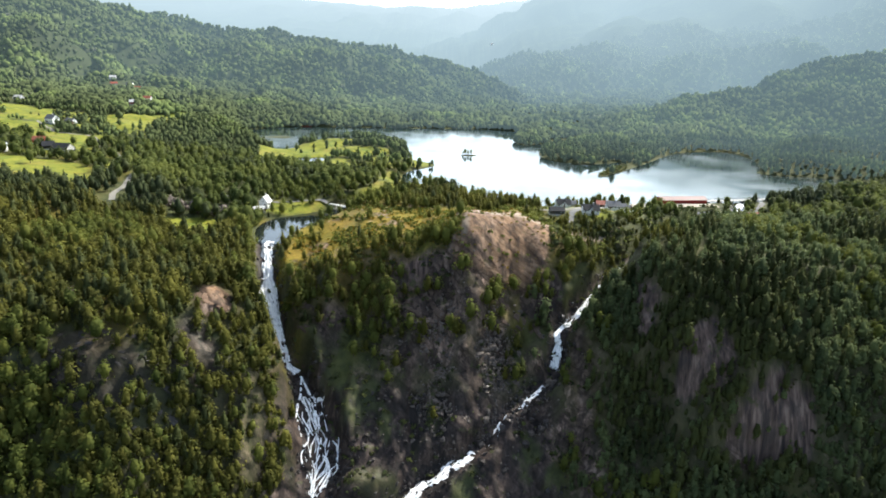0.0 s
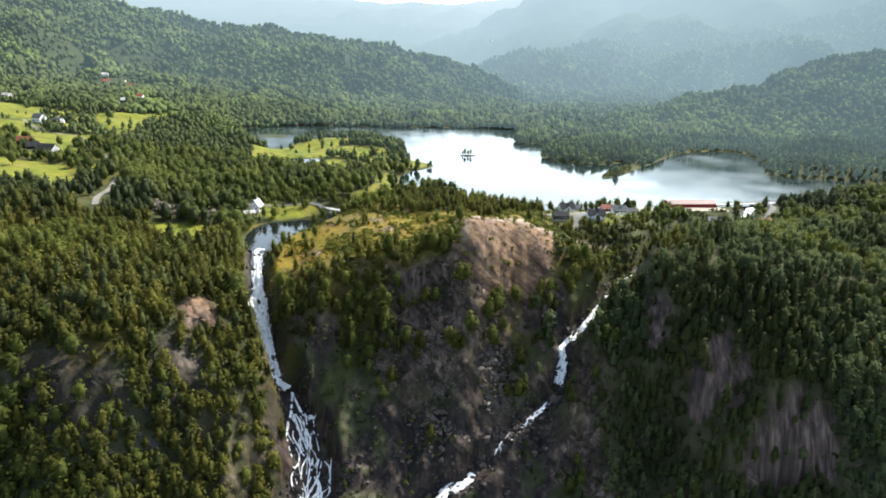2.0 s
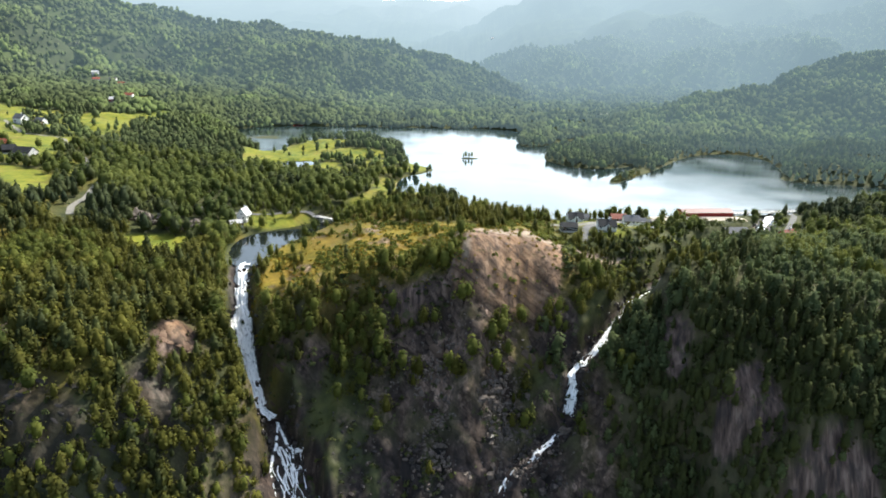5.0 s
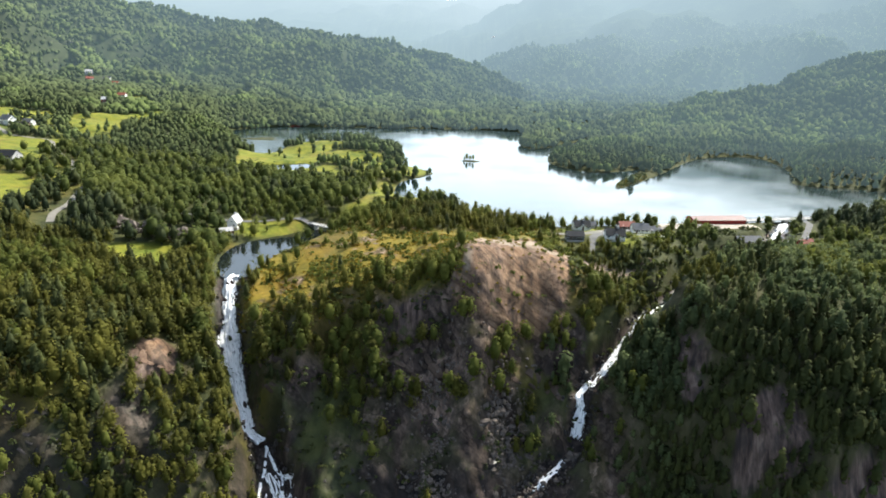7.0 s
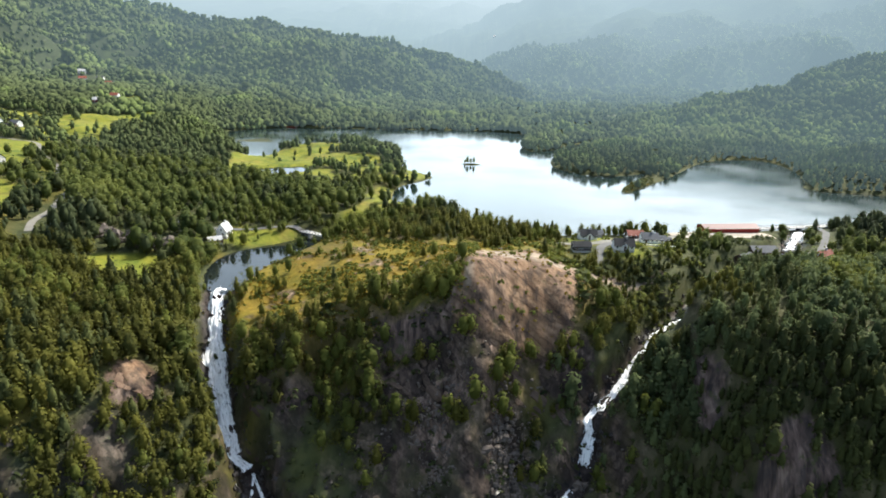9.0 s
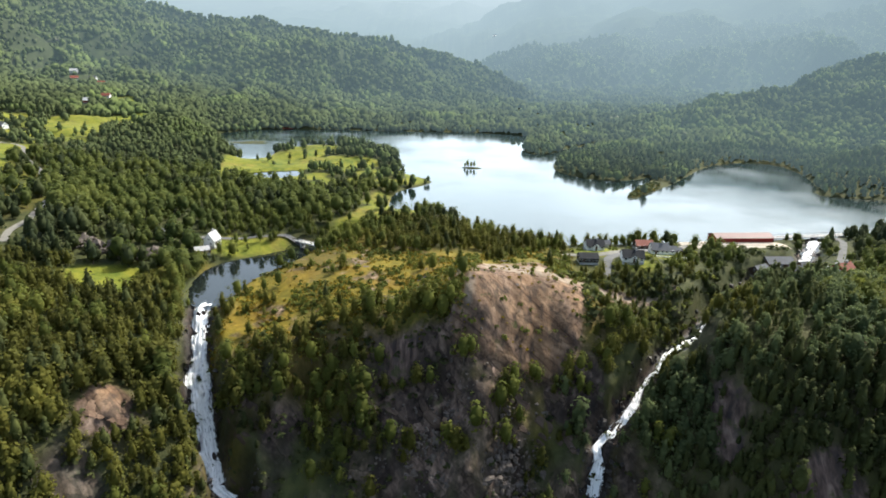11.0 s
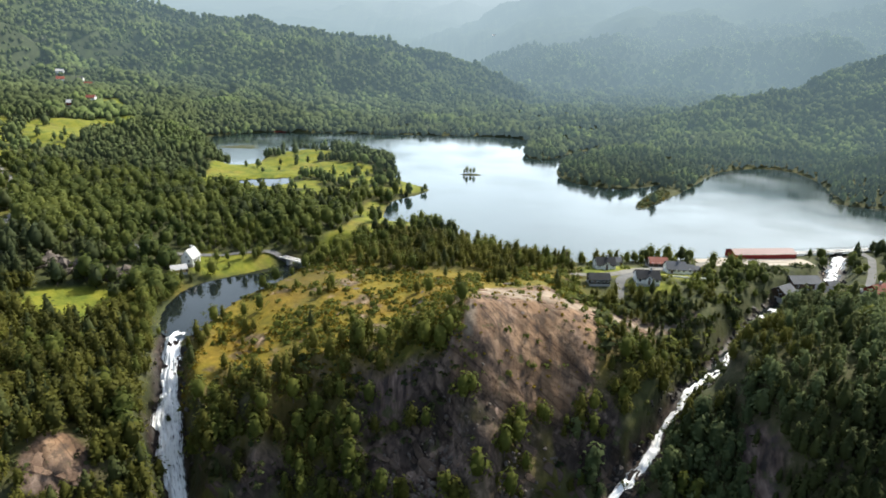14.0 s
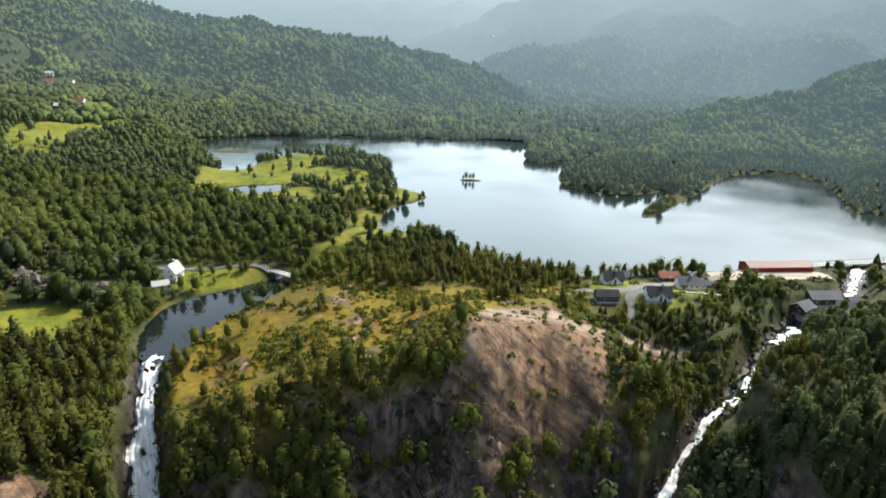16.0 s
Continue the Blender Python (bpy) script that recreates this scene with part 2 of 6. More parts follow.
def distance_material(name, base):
    """Far wooded slopes of the backdrop, with haze painted in that grows with distance."""
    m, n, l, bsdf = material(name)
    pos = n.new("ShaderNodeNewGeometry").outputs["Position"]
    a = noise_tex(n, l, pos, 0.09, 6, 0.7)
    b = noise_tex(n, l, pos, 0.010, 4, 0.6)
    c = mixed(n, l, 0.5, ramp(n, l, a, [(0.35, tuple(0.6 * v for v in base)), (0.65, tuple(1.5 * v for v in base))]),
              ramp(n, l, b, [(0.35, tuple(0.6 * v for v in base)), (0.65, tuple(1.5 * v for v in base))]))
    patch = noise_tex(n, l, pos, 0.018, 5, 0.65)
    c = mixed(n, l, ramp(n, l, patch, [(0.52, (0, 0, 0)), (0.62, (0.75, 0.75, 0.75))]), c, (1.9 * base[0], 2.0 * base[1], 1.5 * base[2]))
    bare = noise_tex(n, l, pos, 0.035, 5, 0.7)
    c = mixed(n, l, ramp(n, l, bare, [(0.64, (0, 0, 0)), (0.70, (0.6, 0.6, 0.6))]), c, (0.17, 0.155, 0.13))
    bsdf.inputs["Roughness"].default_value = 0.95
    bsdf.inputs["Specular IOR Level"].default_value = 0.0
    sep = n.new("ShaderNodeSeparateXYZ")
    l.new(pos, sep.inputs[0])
    east = n.new("ShaderNodeMapRange")      # the painted haze is stronger towards the east
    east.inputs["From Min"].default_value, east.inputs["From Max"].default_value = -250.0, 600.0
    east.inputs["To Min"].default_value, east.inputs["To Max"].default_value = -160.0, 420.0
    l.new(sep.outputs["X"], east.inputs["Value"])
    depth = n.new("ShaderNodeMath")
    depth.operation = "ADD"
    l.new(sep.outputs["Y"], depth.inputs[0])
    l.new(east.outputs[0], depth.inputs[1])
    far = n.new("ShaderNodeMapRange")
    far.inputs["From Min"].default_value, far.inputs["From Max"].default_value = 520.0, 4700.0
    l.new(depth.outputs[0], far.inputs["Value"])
    # haze as emission by distance, while the base colour fades
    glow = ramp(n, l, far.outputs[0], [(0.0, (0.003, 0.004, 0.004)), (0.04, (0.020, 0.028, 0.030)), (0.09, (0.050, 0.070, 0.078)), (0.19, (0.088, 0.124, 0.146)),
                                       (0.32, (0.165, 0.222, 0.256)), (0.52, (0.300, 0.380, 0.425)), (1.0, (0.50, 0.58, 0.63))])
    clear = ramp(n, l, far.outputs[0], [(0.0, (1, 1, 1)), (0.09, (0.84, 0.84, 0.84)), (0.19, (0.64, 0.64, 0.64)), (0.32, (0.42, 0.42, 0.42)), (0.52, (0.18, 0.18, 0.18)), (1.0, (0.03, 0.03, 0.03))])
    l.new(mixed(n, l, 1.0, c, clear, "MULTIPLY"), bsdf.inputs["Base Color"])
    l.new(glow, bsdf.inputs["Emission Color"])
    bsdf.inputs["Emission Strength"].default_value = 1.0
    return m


GROUND = ground_material()
PINE = leaf_material("pine_needles", (0.050, 0.056, 0.014), (0.168, 0.160, 0.030), 0.5)
BIRCH = leaf_material("birch_leaves", (0.054, 0.074, 0.017), (0.180, 0.190, 0.038), 0.5)
SPRUCE = leaf_material("spruce_needles", (0.038, 0.050, 0.020), (0.108, 0.118, 0.034), 0.42)
BARK = plain("bark", (0.05, 0.04, 0.035), (0.16, 0.13, 0.11), 3.0, 0.9)
LAKE = water_material("lake_water", (0.012, 0.022, 0.022), 0.12, 0.16, 0.6, 2.2)
LAKE.node_tree.nodes["Principled BSDF"].inputs["Specular Tint"].default_value = (1.0, 1.0, 0.85, 1)
POND = water_material("pond_water", (0.010, 0.014, 0.014), 0.03, 0.08, 0.8)
FOAM = foam_material()
HAZE_PAINTED = distance_material("haze_painted_woods", (0.068, 0.082, 0.034))
HAZE_PAINTED_FLOOR = distance_material("haze_painted_floor", (0.052, 0.060, 0.032))
# blue raised in these three leaf colours, to paint in some haze
GREENWOOD = leaf_material("greenwood_leaves", (0.026, 0.040, 0.018), (0.120, 0.134, 0.048), 0.48)
LIGHTWOOD = leaf_material("lightwood_leaves", (0.040, 0.063, 0.018), (0.176, 0.192, 0.046), 0.5)
DEEPWOOD = leaf_material("deepwood_needles", (0.026, 0.039, 0.020), (0.082, 0.098, 0.038), 0.42)
HEATHER = leaf_material("heather", (0.090, 0.080, 0.008), (0.29, 0.190, 0.016), 0.35)
def crag_material(name, low, mid, high):
    """Weathered rock in tilted bands, with lichen-pale tops of its grain."""
    m, n, l, bsdf = material(name)
    co = n.new("ShaderNodeTexCoord").outputs["Object"]
    tilt = n.new("ShaderNodeMapping")
    tilt.inputs["Rotation"].default_value = (0.25, radians(-40), 0.3)
    l.new(co, tilt.inputs["Vector"])
    band = noise_tex(n, l, tilt.outputs["Vector"], 0.3, 6, 0.62, (0.3, 1.2, 2.2))
    fine = noise_tex(n, l, co, 1.1, 7, 0.66)
    geo = n.new("ShaderNodeNewGeometry")
    tone = mixed(n, l, 0.25, ramp(n, l, geo.outputs["Random Per Island"], [(0.0, low), (0.5, mid), (1.0, high)]), mid)
    c = mixed(n, l, 0.4, ramp(n, l, band, [(0.32, low), (0.5, mid), (0.66, high)]), ramp(n, l, fine, [(0.3, low), (0.5, mid), (0.72, high)]))
    l.new(mixed(n, l, 0.4, c, tone), bsdf.inputs["Base Color"])
    bsdf.inputs["Roughness"].default_value = 0.92
    bsdf.inputs["Specular IOR Level"].default_value = 0.2
    bumped(n, l, bsdf, fine, 0.6, 0.35)
    return m


CRAG = crag_material("crag_rock", (0.075, 0.048, 0.034), (0.200, 0.128, 0.086), (0.37, 0.255, 0.18))
DARK_CRAG = crag_material("dark_crag_rock", (0.028, 0.021, 0.017), (0.080, 0.056, 0.042), (0.165, 0.120, 0.092))
GREY_CRAG = crag_material("grey_crag_rock", (0.060, 0.048, 0.042), (0.120, 0.097, 0.083), (0.21, 0.172, 0.148))
STONE = plain("stone", (0.05, 0.042, 0.036), (0.19, 0.155, 0.13), 0.9, 0.9, 0.6, 0.1)
WET_STONE = plain("wet_stone", (0.018, 0.016, 0.015), (0.07, 0.06, 0.055), 0.9, 0.35, 0.6, 0.1)


# ---- small helpers ----
def smooth(e0, e1, v):
    t = np.clip((v - e0) / (e1 - e0), 0, 1)
    return t * t * (3 - 2 * t)


def value_noise(x, y, seed=0):
    """Smooth noise of two coordinates, from -1 to 1."""
    xi, yi = np.floor(x), np.floor(y)
    fx, fy = x - xi, y - yi
    fx, fy = fx * fx * (3 - 2 * fx), fy * fy * (3 - 2 * fy)

    def corner(a, b):
        h = np.sin(a * 127.1 + b * 311.7 + seed * 74.7) * 43758.5453
        return 2 * (h - np.floor(h)) - 1
    top = corner(xi, yi) * (1 - fx) + corner(xi + 1, yi) * fx
    low = corner(xi, yi + 1) * (1 - fx) + corner(xi + 1, yi + 1) * fx
    return top * (1 - fy) + low * fy


def fractal(x, y, size, octaves=4, seed=0, gain=0.5):
    total, amp = 0.0, 1.0
    for k in range(octaves):
        total = total + amp * value_noise(x / size + 17.3 * k, y / size - 9.1 * k, seed + k)
        size, amp = size / 2.03, amp * gain
    return total


def line_distance(x, y, line):
    """Distance to a line of points, and the values that the points carry past x and y there."""
    best = np.full(x.shape, 1e9)
    line = np.array(line, float)
    value = np.zeros(x.shape + (line.shape[1] - 2,))
    for a, b in zip(line[:-1], line[1:]):
        d = b[:2] - a[:2]
        t = np.clip(((x - a[0]) * d[0] + (y - a[1]) * d[1]) / (d @ d), 0, 1)
        dist = np.hypot(x - a[0] - t * d[0], y - a[1] - t * d[1])
        near = dist < best
        best = np.where(near, dist, best)
        value = np.where(near[..., None], a[2:] + t[..., None] * (b[2:] - a[2:]), value)
    return best, value


def area_distance(x, y, area):
    """Distance to the border of an area, below 0 inside it."""
    dist, _ = line_distance(x, y, list(area) + [area[0]])
    inside = np.zeros(x.shape, bool)
    for (x0, y0), (x1, y1) in zip(area, list(area[1:]) + [area[0]]):
        if y0 != y1:
            inside ^= ((y0 > y) != (y1 > y)) & (x < (x1 - x0) * (y - y0) / (y1 - y0) + x0)
    return np.where(inside, -dist, dist)


def rounded(area, times=2):
    """Cuts the corners of an area, so that its border bends softly."""
    pts = [Vector(p) for p in area]
    for _ in range(times):
        pts = [q for a, b in zip(pts, pts[1:] + pts[:1]) for q in (a.lerp(b, 0.25), a.lerp(b, 0.75))]
    return [tuple(p) for p in pts]


def mesh_from(name, verts, faces, mats, index=None, flat=True, normals=None):
    me = bpy.data.meshes.new(name)
    verts, faces = np.asarray(verts, np.float32), np.asarray(faces, np.int32)
    k = faces.shape[1]
    me.vertices.add(len(verts))
    me.vertices.foreach_set("co", verts.ravel())
    me.loops.add(faces.size)
    me.loops.foreach_set("vertex_index", faces.ravel())
    me.polygons.add(len(faces))
    me.polygons.foreach_set("loop_start", np.arange(0, faces.size, k, dtype=np.int32))
    for m in mats:
        me.materials.append(m)
    if index is not None:
        me.polygons.foreach_set("material_index", np.asarray(index, np.int32))
    me.polygons.foreach_set("use_smooth", np.full(len(faces), normals is not None or not flat))
    me.update(calc_edges=True)
    me.validate()
    if normals is not None:
        soft = me.attributes.new("custom_normal", "FLOAT_VECTOR", "POINT")
        soft.data.foreach_set("vector", np.asarray(normals, np.float32).ravel())
    return me


# ---- the lie of the land ----
LAKE_AREA = rounded([(250, 436), (188, 421), (149, 415), (73, 399), (60, 401), (27, 412), (5, 442), (-2, 456), (-12, 459), (-25, 459), (-33, 464), (-34, 482),
                     (-31, 508), (-24, 515), (-12, 530), (-6, 545), (-22, 560), (-34, 574), (-38, 612), (-40, 645), (-68, 681), (-97, 697), (-118, 695), (-131, 676),
                     (-150, 668), (-150, 630), (-148, 612), (-170, 602), (-182, 625), (-205, 677), (-240, 726), (-240, 735),
                     (-189, 785), (-108, 792), (-13, 802), (97, 812), (84, 739), (77, 697), (84, 671), (107, 686), (120, 714), (160, 750), (148, 716), (119, 681), (102, 654), (92, 614),
                     (96, 590), (114, 569), (135, 567), (156, 576), (172, 590), (160, 566), (140, 538), (127, 512), (134, 509), (148, 526), (187, 574), (229, 637), (261, 665), (300, 674),
                     (312, 655), (310, 620), (295, 573), (277, 545), (290, 536), (345, 530), (380, 500)])
POND_AREA = rounded([(-100, 317), (-89, 318), (-87, 328), (-85, 347), (-78, 364), (-69, 374), (-63, 386), (-54, 402), (-46, 414), (-52, 420), (-64, 406),
                     (-83, 390), (-95, 379), (-105, 371), (-110, 359), (-110, 345), (-107, 331)])
POND_Z = -6.0
SIDE_POOL = rounded([(-156, 543), (-142, 555), (-128, 563), (-108, 566), (-104, 545), (-117, 532), (-129, 533), (-142, 537)])
STREAM_LEFT = [(-94.5, 321, -6.0, 9), (-95, 317, -6.2, 7.5), (-94.3, 308, -10.5, 6), (-92, 302, -15.7, 6.5), (-90, 296, -21, 7), (-89, 291, -25, 9), (-86, 285, -30.3, 9), (-82.5, 279, -37, 8), (-79, 273, -43.5, 7), (-75, 266, -51.3, 5.5), (-69, 262.5, -54.6, 4)]
STREAM_LOW = [(-68, 262, -55.5, 5), (-64, 253, -61.5, 7), (-58, 243, -68.5, 13), (-53, 234, -75.5, 15), (-51, 226, -82, 16), (-51, 218, -88, 12), (-50, 205, -98, 10)]
STRANDS = ([(-67.6, 262, 0, 2.6), (-62, 255, 0, 3.6), (-53.4, 252, 0, 2.4), (-50.8, 244, 0, 4.5), (-44.6, 238, 0, 2.6), (-43.4, 226, 0, 3.2), (-49.5, 220, 0, 3.6), (-53.4, 214, 0, 4)],
           [(-67.6, 262, 0, 2.2), (-65.9, 253, 0, 2.8), (-64.5, 243, 0, 2.2), (-60.9, 234, 0, 1.8), (-58, 226, 0, 2.2), (-54, 217, 0, 3)],
           [(-65, 252, 0, 1.6), (-58.6, 243, 0, 1.8), (-52.3, 234, 0, 1.6), (-46.7, 226, 0, 1.8), (-49, 220, 0, 2)])
STREAM_UP = [(212, 424, 0, 8), (196, 400, -1, 8), (184, 384, -3, 7), (163, 372, -5, 8), (150, 363, -6, 9), (136, 349, -7, 9), (121, 332, -8.5, 9), (108, 318, -10, 7), (98, 308, -11, 5.5), (91, 302, -12, 4.5)]
STREAM_RIGHT = [(91, 302, -12, 4.5), (89, 301, -12.4, 3.2), (82.5, 293, -16.8, 2.4), (72.2, 282, -24.2, 3.0), (65, 275, -29, 4.6), (59, 270.5, -33.5, 4.4), (59.9, 269, -37, 4.6), (57.6, 264, -49.8, 5.4),
                (48, 254, -56, 4.4), (40, 249, -61, 4.6), (31, 246, -65.5, 3), (26.6, 238, -74, 3.4), (17, 234, -78, 4.4), (4, 226, -83, 6), (-10.5, 217, -88.5, 6.5), (-30, 206, -96, 7)]
RIGHT_FALLS = [STREAM_RIGHT[:8], [(51, 257, -54.5, 1.4), (48, 254, -56, 3.6), (42, 250, -60, 3.4), (38.5, 248.5, -61.8, 1.0)], [(33, 246.5, -64.4, 1.2), (29.5, 243, -68.5, 2.6), (26.6, 238, -74, 3.2), (24.5, 237, -75, 1.0)],
               [(18.5, 234.5, -77.4, 1.4)] + STREAM_RIGHT[12:]]

# brinks of the slope that falls to the gorge, from west to east: x, y and z of the rim, the brow, the ledge and the foot
BRINK_X = [-260, -180, -140, -120, -110, -92, -82, -72, -55, -40, -12, 12, 28, 43, 64, 84, 95, 103, 115, 138, 180, 260]
RIM_Y = [280, 285, 290, 296, 305, 312, 306, 301, 293, 300, 308, 305, 312, 322, 310, 302, 298, 289, 286, 288, 300, 310]
RIM_Z = [6, 0, -4, -5, -6, -9, -9.5, -10, -8, -1, 3, 18, 15, 13, 4, -5, -5, 8, 12, 14, 12, 10]
BROW_Y = [236, 235, 235, 240, 246, 256, 262, 274, 278, 288, 291, 285, 288, 296, 295, 284, 274, 265, 259, 258, 262, 270]
BROW_Z = [-5, -8, -10, -11, -13, -20, -25, -33, -24, -18, -12, -6, -13, -8, -5, -15, -12, -3, 3, 8, 7, 6]
LEDGE_Y = [212, 213, 214, 216, 221, 228, 234, 246, 260, 262, 270, 270, 273, 276, 271, 260, 248, 238, 231, 226, 224, 225]
LEDGE_Z = [-17, -18, -22, -25, -30, -32, -35, -44, -50, -43, -34, -30, -33, -35, -32, -33, -31, -26, -24, -24, -24, -24]
FOOT_Y = [190, 192, 192, 190, 196, 205, 210, 222, 236, 243, 247, 249, 250, 251, 245, 232, 226, 221, 213, 208, 202, 190]
FOOT_Z = [-50, -51, -54, -53, -62, -66, -65, -70, -72, -61, -60, -60, -60, -60, -60, -62, -62, -62, -62, -62, -56, -50]

# ridges of the hills round the valley: x, y, z
HILL_WEST = [(-980, 900, 190), (-720, 1120, 180), (-625, 1180, 157), (-555, 1180, 149), (-527, 1180, 133), (-498, 1180, 128), (-455, 1170, 95), (-400, 1120, 50)]
HILL_NORTH_WEST = [(-760, 1320, 150), (-556, 1320, 134), (-388, 1320, 128), (-264, 1320, 117), (-163, 1320, 104), (-60, 1300, 86), (66, 1280, 55), (170, 1250, 15)]
HILL_NORTH_EAST = [(90, 1785, 34), (226, 1785, 80), (346, 1785, 102), (544, 1785, 116), (767, 1785, 150), (986, 1785, 190), (1350, 1785, 250)]
HILL_FAR_EAST = [(-60, 2700, 120), (148, 2700, 199), (237, 2700, 245), (325, 2700, 289), (676, 2700, 382), (1104, 2700, 495), (1700, 2700, 590)]
HILL_EAST = [(200, 800, 8), (271, 850, 22), (320, 850, 36), (403, 850, 48), (487, 850, 76), (570, 850, 92), (900, 880, 140)]
HILL_EAST_LOW = [(290, 625, 3), (318, 620, 8), (340, 620, 16), (436, 620, 22), (600, 560, 36)]
FAR_X = [-2838, -2041, -1424, -742, -562, -381, -165, -20, 230, 516, 1081, 2600]
FAR_Z = [511, 400, 383, 351, 339, 327, 343, 330, 360, 401, 483, 600]


KNOLL_FACE = rounded([(7, 284), (8, 297), (12, 313), (22, 329), (30, 336), (48, 339), (64, 330), (62, 314), (56, 296), (50, 289), (30, 286)], 1)
BROW_SLAB = rounded([(-24, 281), (-24, 290), (-18, 298), (-10, 298), (-8, 290), (-10, 281)], 1)


def lie(x, y):
    """The height of the ground, without its small relief, and how much of a brink slope it is."""
    c = [np.interp(x, BRINK_X, v) for v in (RIM_Y, RIM_Z, BROW_Y, BROW_Z, LEDGE_Y, LEDGE_Z, FOOT_Y, FOOT_Z)]
    wob = 2.2 * value_noise(x / 9, y / 40, 3) + 1.2 * value_noise(x / 3.7, y / 30, 5)
    v = y + wob
    back = 3.0 + 0.085 * np.maximum(0, -x - 125) + 0.03 * np.maximum(0, x - 190) - 7.5 * np.exp(-((x + 100) / 38) ** 2 - ((y - 365) / 50) ** 2) \
        + 3.4 * np.exp(-((x - 92) / 34) ** 2 - ((y - 362) / 20) ** 2) - 6.5 * np.exp(-((x + 145) / 40) ** 2 - ((y - 338) / 25) ** 2)
    z = back + (c[1] - back) * (1 - smooth(0, 68, v - c[0]))
    t = np.clip((c[0] - v) / (c[0] - c[2]), 0, 1)
    z = np.where(v < c[0], c[1] + (c[3] - c[1]) * (0.35 * t + 0.65 * t * t), z)
    t = np.clip((c[2] - v) / (c[2] - c[4]), 0, 1)
    z = np.where(v < c[2], c[3] + (c[5] - c[3]) * t, z)
    t = np.clip((c[4] - v) / (c[4] - c[6]), 0, 1)
    z = np.where(v < c[4], c[5] + (c[7] - c[5]) * t, z)
    z = np.where(v < c[6], c[7] - 0.98 * (c[6] - v), z)
    z = np.maximum(z, -118 + 0.10 * np.abs(x)) + 9 * np.exp(-((x + 29) / 12) ** 2 - ((y - 216) / 6) ** 2)
    z = z + 4.5 * np.exp(-((x + 104) / 9) ** 2 - ((y - 257) / 8) ** 2)
    for ridge, fall in ((HILL_WEST, 0.42), (HILL_NORTH_WEST, 0.36), (HILL_NORTH_EAST, 0.30), (HILL_FAR_EAST, 0.30), (HILL_EAST, 0.22), (HILL_EAST_LOW, 0.30)):
        d, h = line_distance(x, y, ridge)
        h = h[..., 0]
        lift = h - fall * d * (1 + 0.25 * value_noise(x / 130, y / 130, 7)) + np.minimum(h, 60) * 0.12 * value_noise(x / 70, y / 70, 9)
        lift = np.where(y > 430, lift, -500)
        k = 9.0
        hh = np.clip(0.5 + 0.5 * (lift - z) / k, 0, 1)
        z = np.where(lift > z - k, z + (lift - z) * hh + k * hh * (1 - hh) * 0.5, z)
    far = smooth(1900, 4300, y)
    z = np.where(y > 1900, np.maximum(z, far * np.interp(x, FAR_X, FAR_Z)), z)
    return z


def ground_height(x, y):
    x, y = np.asarray(x, float), np.asarray(y, float)
    z = lie(x, y)
    e = 1.5
    steep = np.hypot(lie(x + e, y) - lie(x - e, y), lie(x, y + e) - lie(x, y - e)) / (2 * e)
    far = smooth(420, 900, y)
    crag = smooth(0.35, 1.2, steep) * (1 - 0.75 * (1 - smooth(-3, 3, np.minimum(area_distance(x, y, KNOLL_FACE), area_distance(x, y, BROW_SLAB)))))
    z = z + 11 * smooth(880, 1200, y) * (1 - smooth(3400, 4200, y)) * fractal(x, y, 190, 3, 13) + 30 * smooth(1450, 1800, y) * (1 - smooth(3400, 4200, y)) * (np.abs(fractal(x, y, 210, 3, 15)) - 0.3) + fractal(x, y, 26, 4, 11) * (0.7 + 0.9 * crag + 6 * far) + crag * (np.abs(fractal(x, y, 12, 3, 31)) * 3.0 - 1.2) + crag * 0.6 * value_noise((x * 0.8 + y * 0.6) / 3.0, (y * 0.8 - x * 0.6) / 15, 35)
    z = z + smooth(640, 900, y) * smooth(12, 60, z) * (1 - 0.7 * smooth(1100, 1300, y)) * (26 * np.abs(fractal(x, y, 120, 3, 17)) - 9)
    flat = np.exp(-((x + 112) / 68) ** 4 - ((y - 535) / 62) ** 4)
    z = z * (1 - flat) + np.minimum(z, 0.7 + 0.15 * z) * flat
    d = area_distance(x, y, LAKE_AREA)
    z = np.where(d < 0, -0.5 - np.minimum(4, -d * 0.2), z * smooth(-2, 26, d) + (0.25 + 0.04 * d) * (1 - smooth(-2, 26, d)))
    d2 = area_distance(x, y, POND_AREA)
    z = np.where(d2 < 0, POND_Z - 0.4 - np.minimum(2, -d2 * 0.3), z * smooth(0, 9, d2) + (POND_Z + 0.4 + 0.25 * d2) * (1 - smooth(0, 9, d2)))
    for ix, iy, rx, ry, top in ((23, 600, 9, 4.5, 1.1), (-188, 686, 21, 6, 0.5), (-180, 696, 10, 4, 0.4)):
        z = np.maximum(z, top * (1 - ((x - ix) / rx) ** 2 - ((y - iy) / ry) ** 2) + 0.15 * fractal(x, y, 4, 2, 63))
    d3 = area_distance(x, y, SIDE_POOL)
    z = np.where(d3 < 0, -0.5, z)
    for stream in (STREAM_LEFT, STREAM_LOW, STREAM_UP, STREAM_RIGHT):
        d, hw = line_distance(x, y, stream)
        s = smooth(0, 1, (d - hw[..., 1] * 0.5) / (7.5 if stream is STREAM_UP else 6.0))
        z = (hw[..., 0] - 0.9) * (1 - s) + z * s
    return z, steep


def spaced(stops):
    """Coordinates from stop to stop with the step given there."""
    out = [stops[0][0]]
    for (a, s0), (b, s1) in zip(stops[:-1], stops[1:]):
        n = max(1, int(round((b - a) / (0.5 * (s0 + s1)))))
        w = np.linspace(s0, s1, n)
        w = np.cumsum(w) / w.sum()
        out += list(a + (b - a) * w)
    return np.array(out)


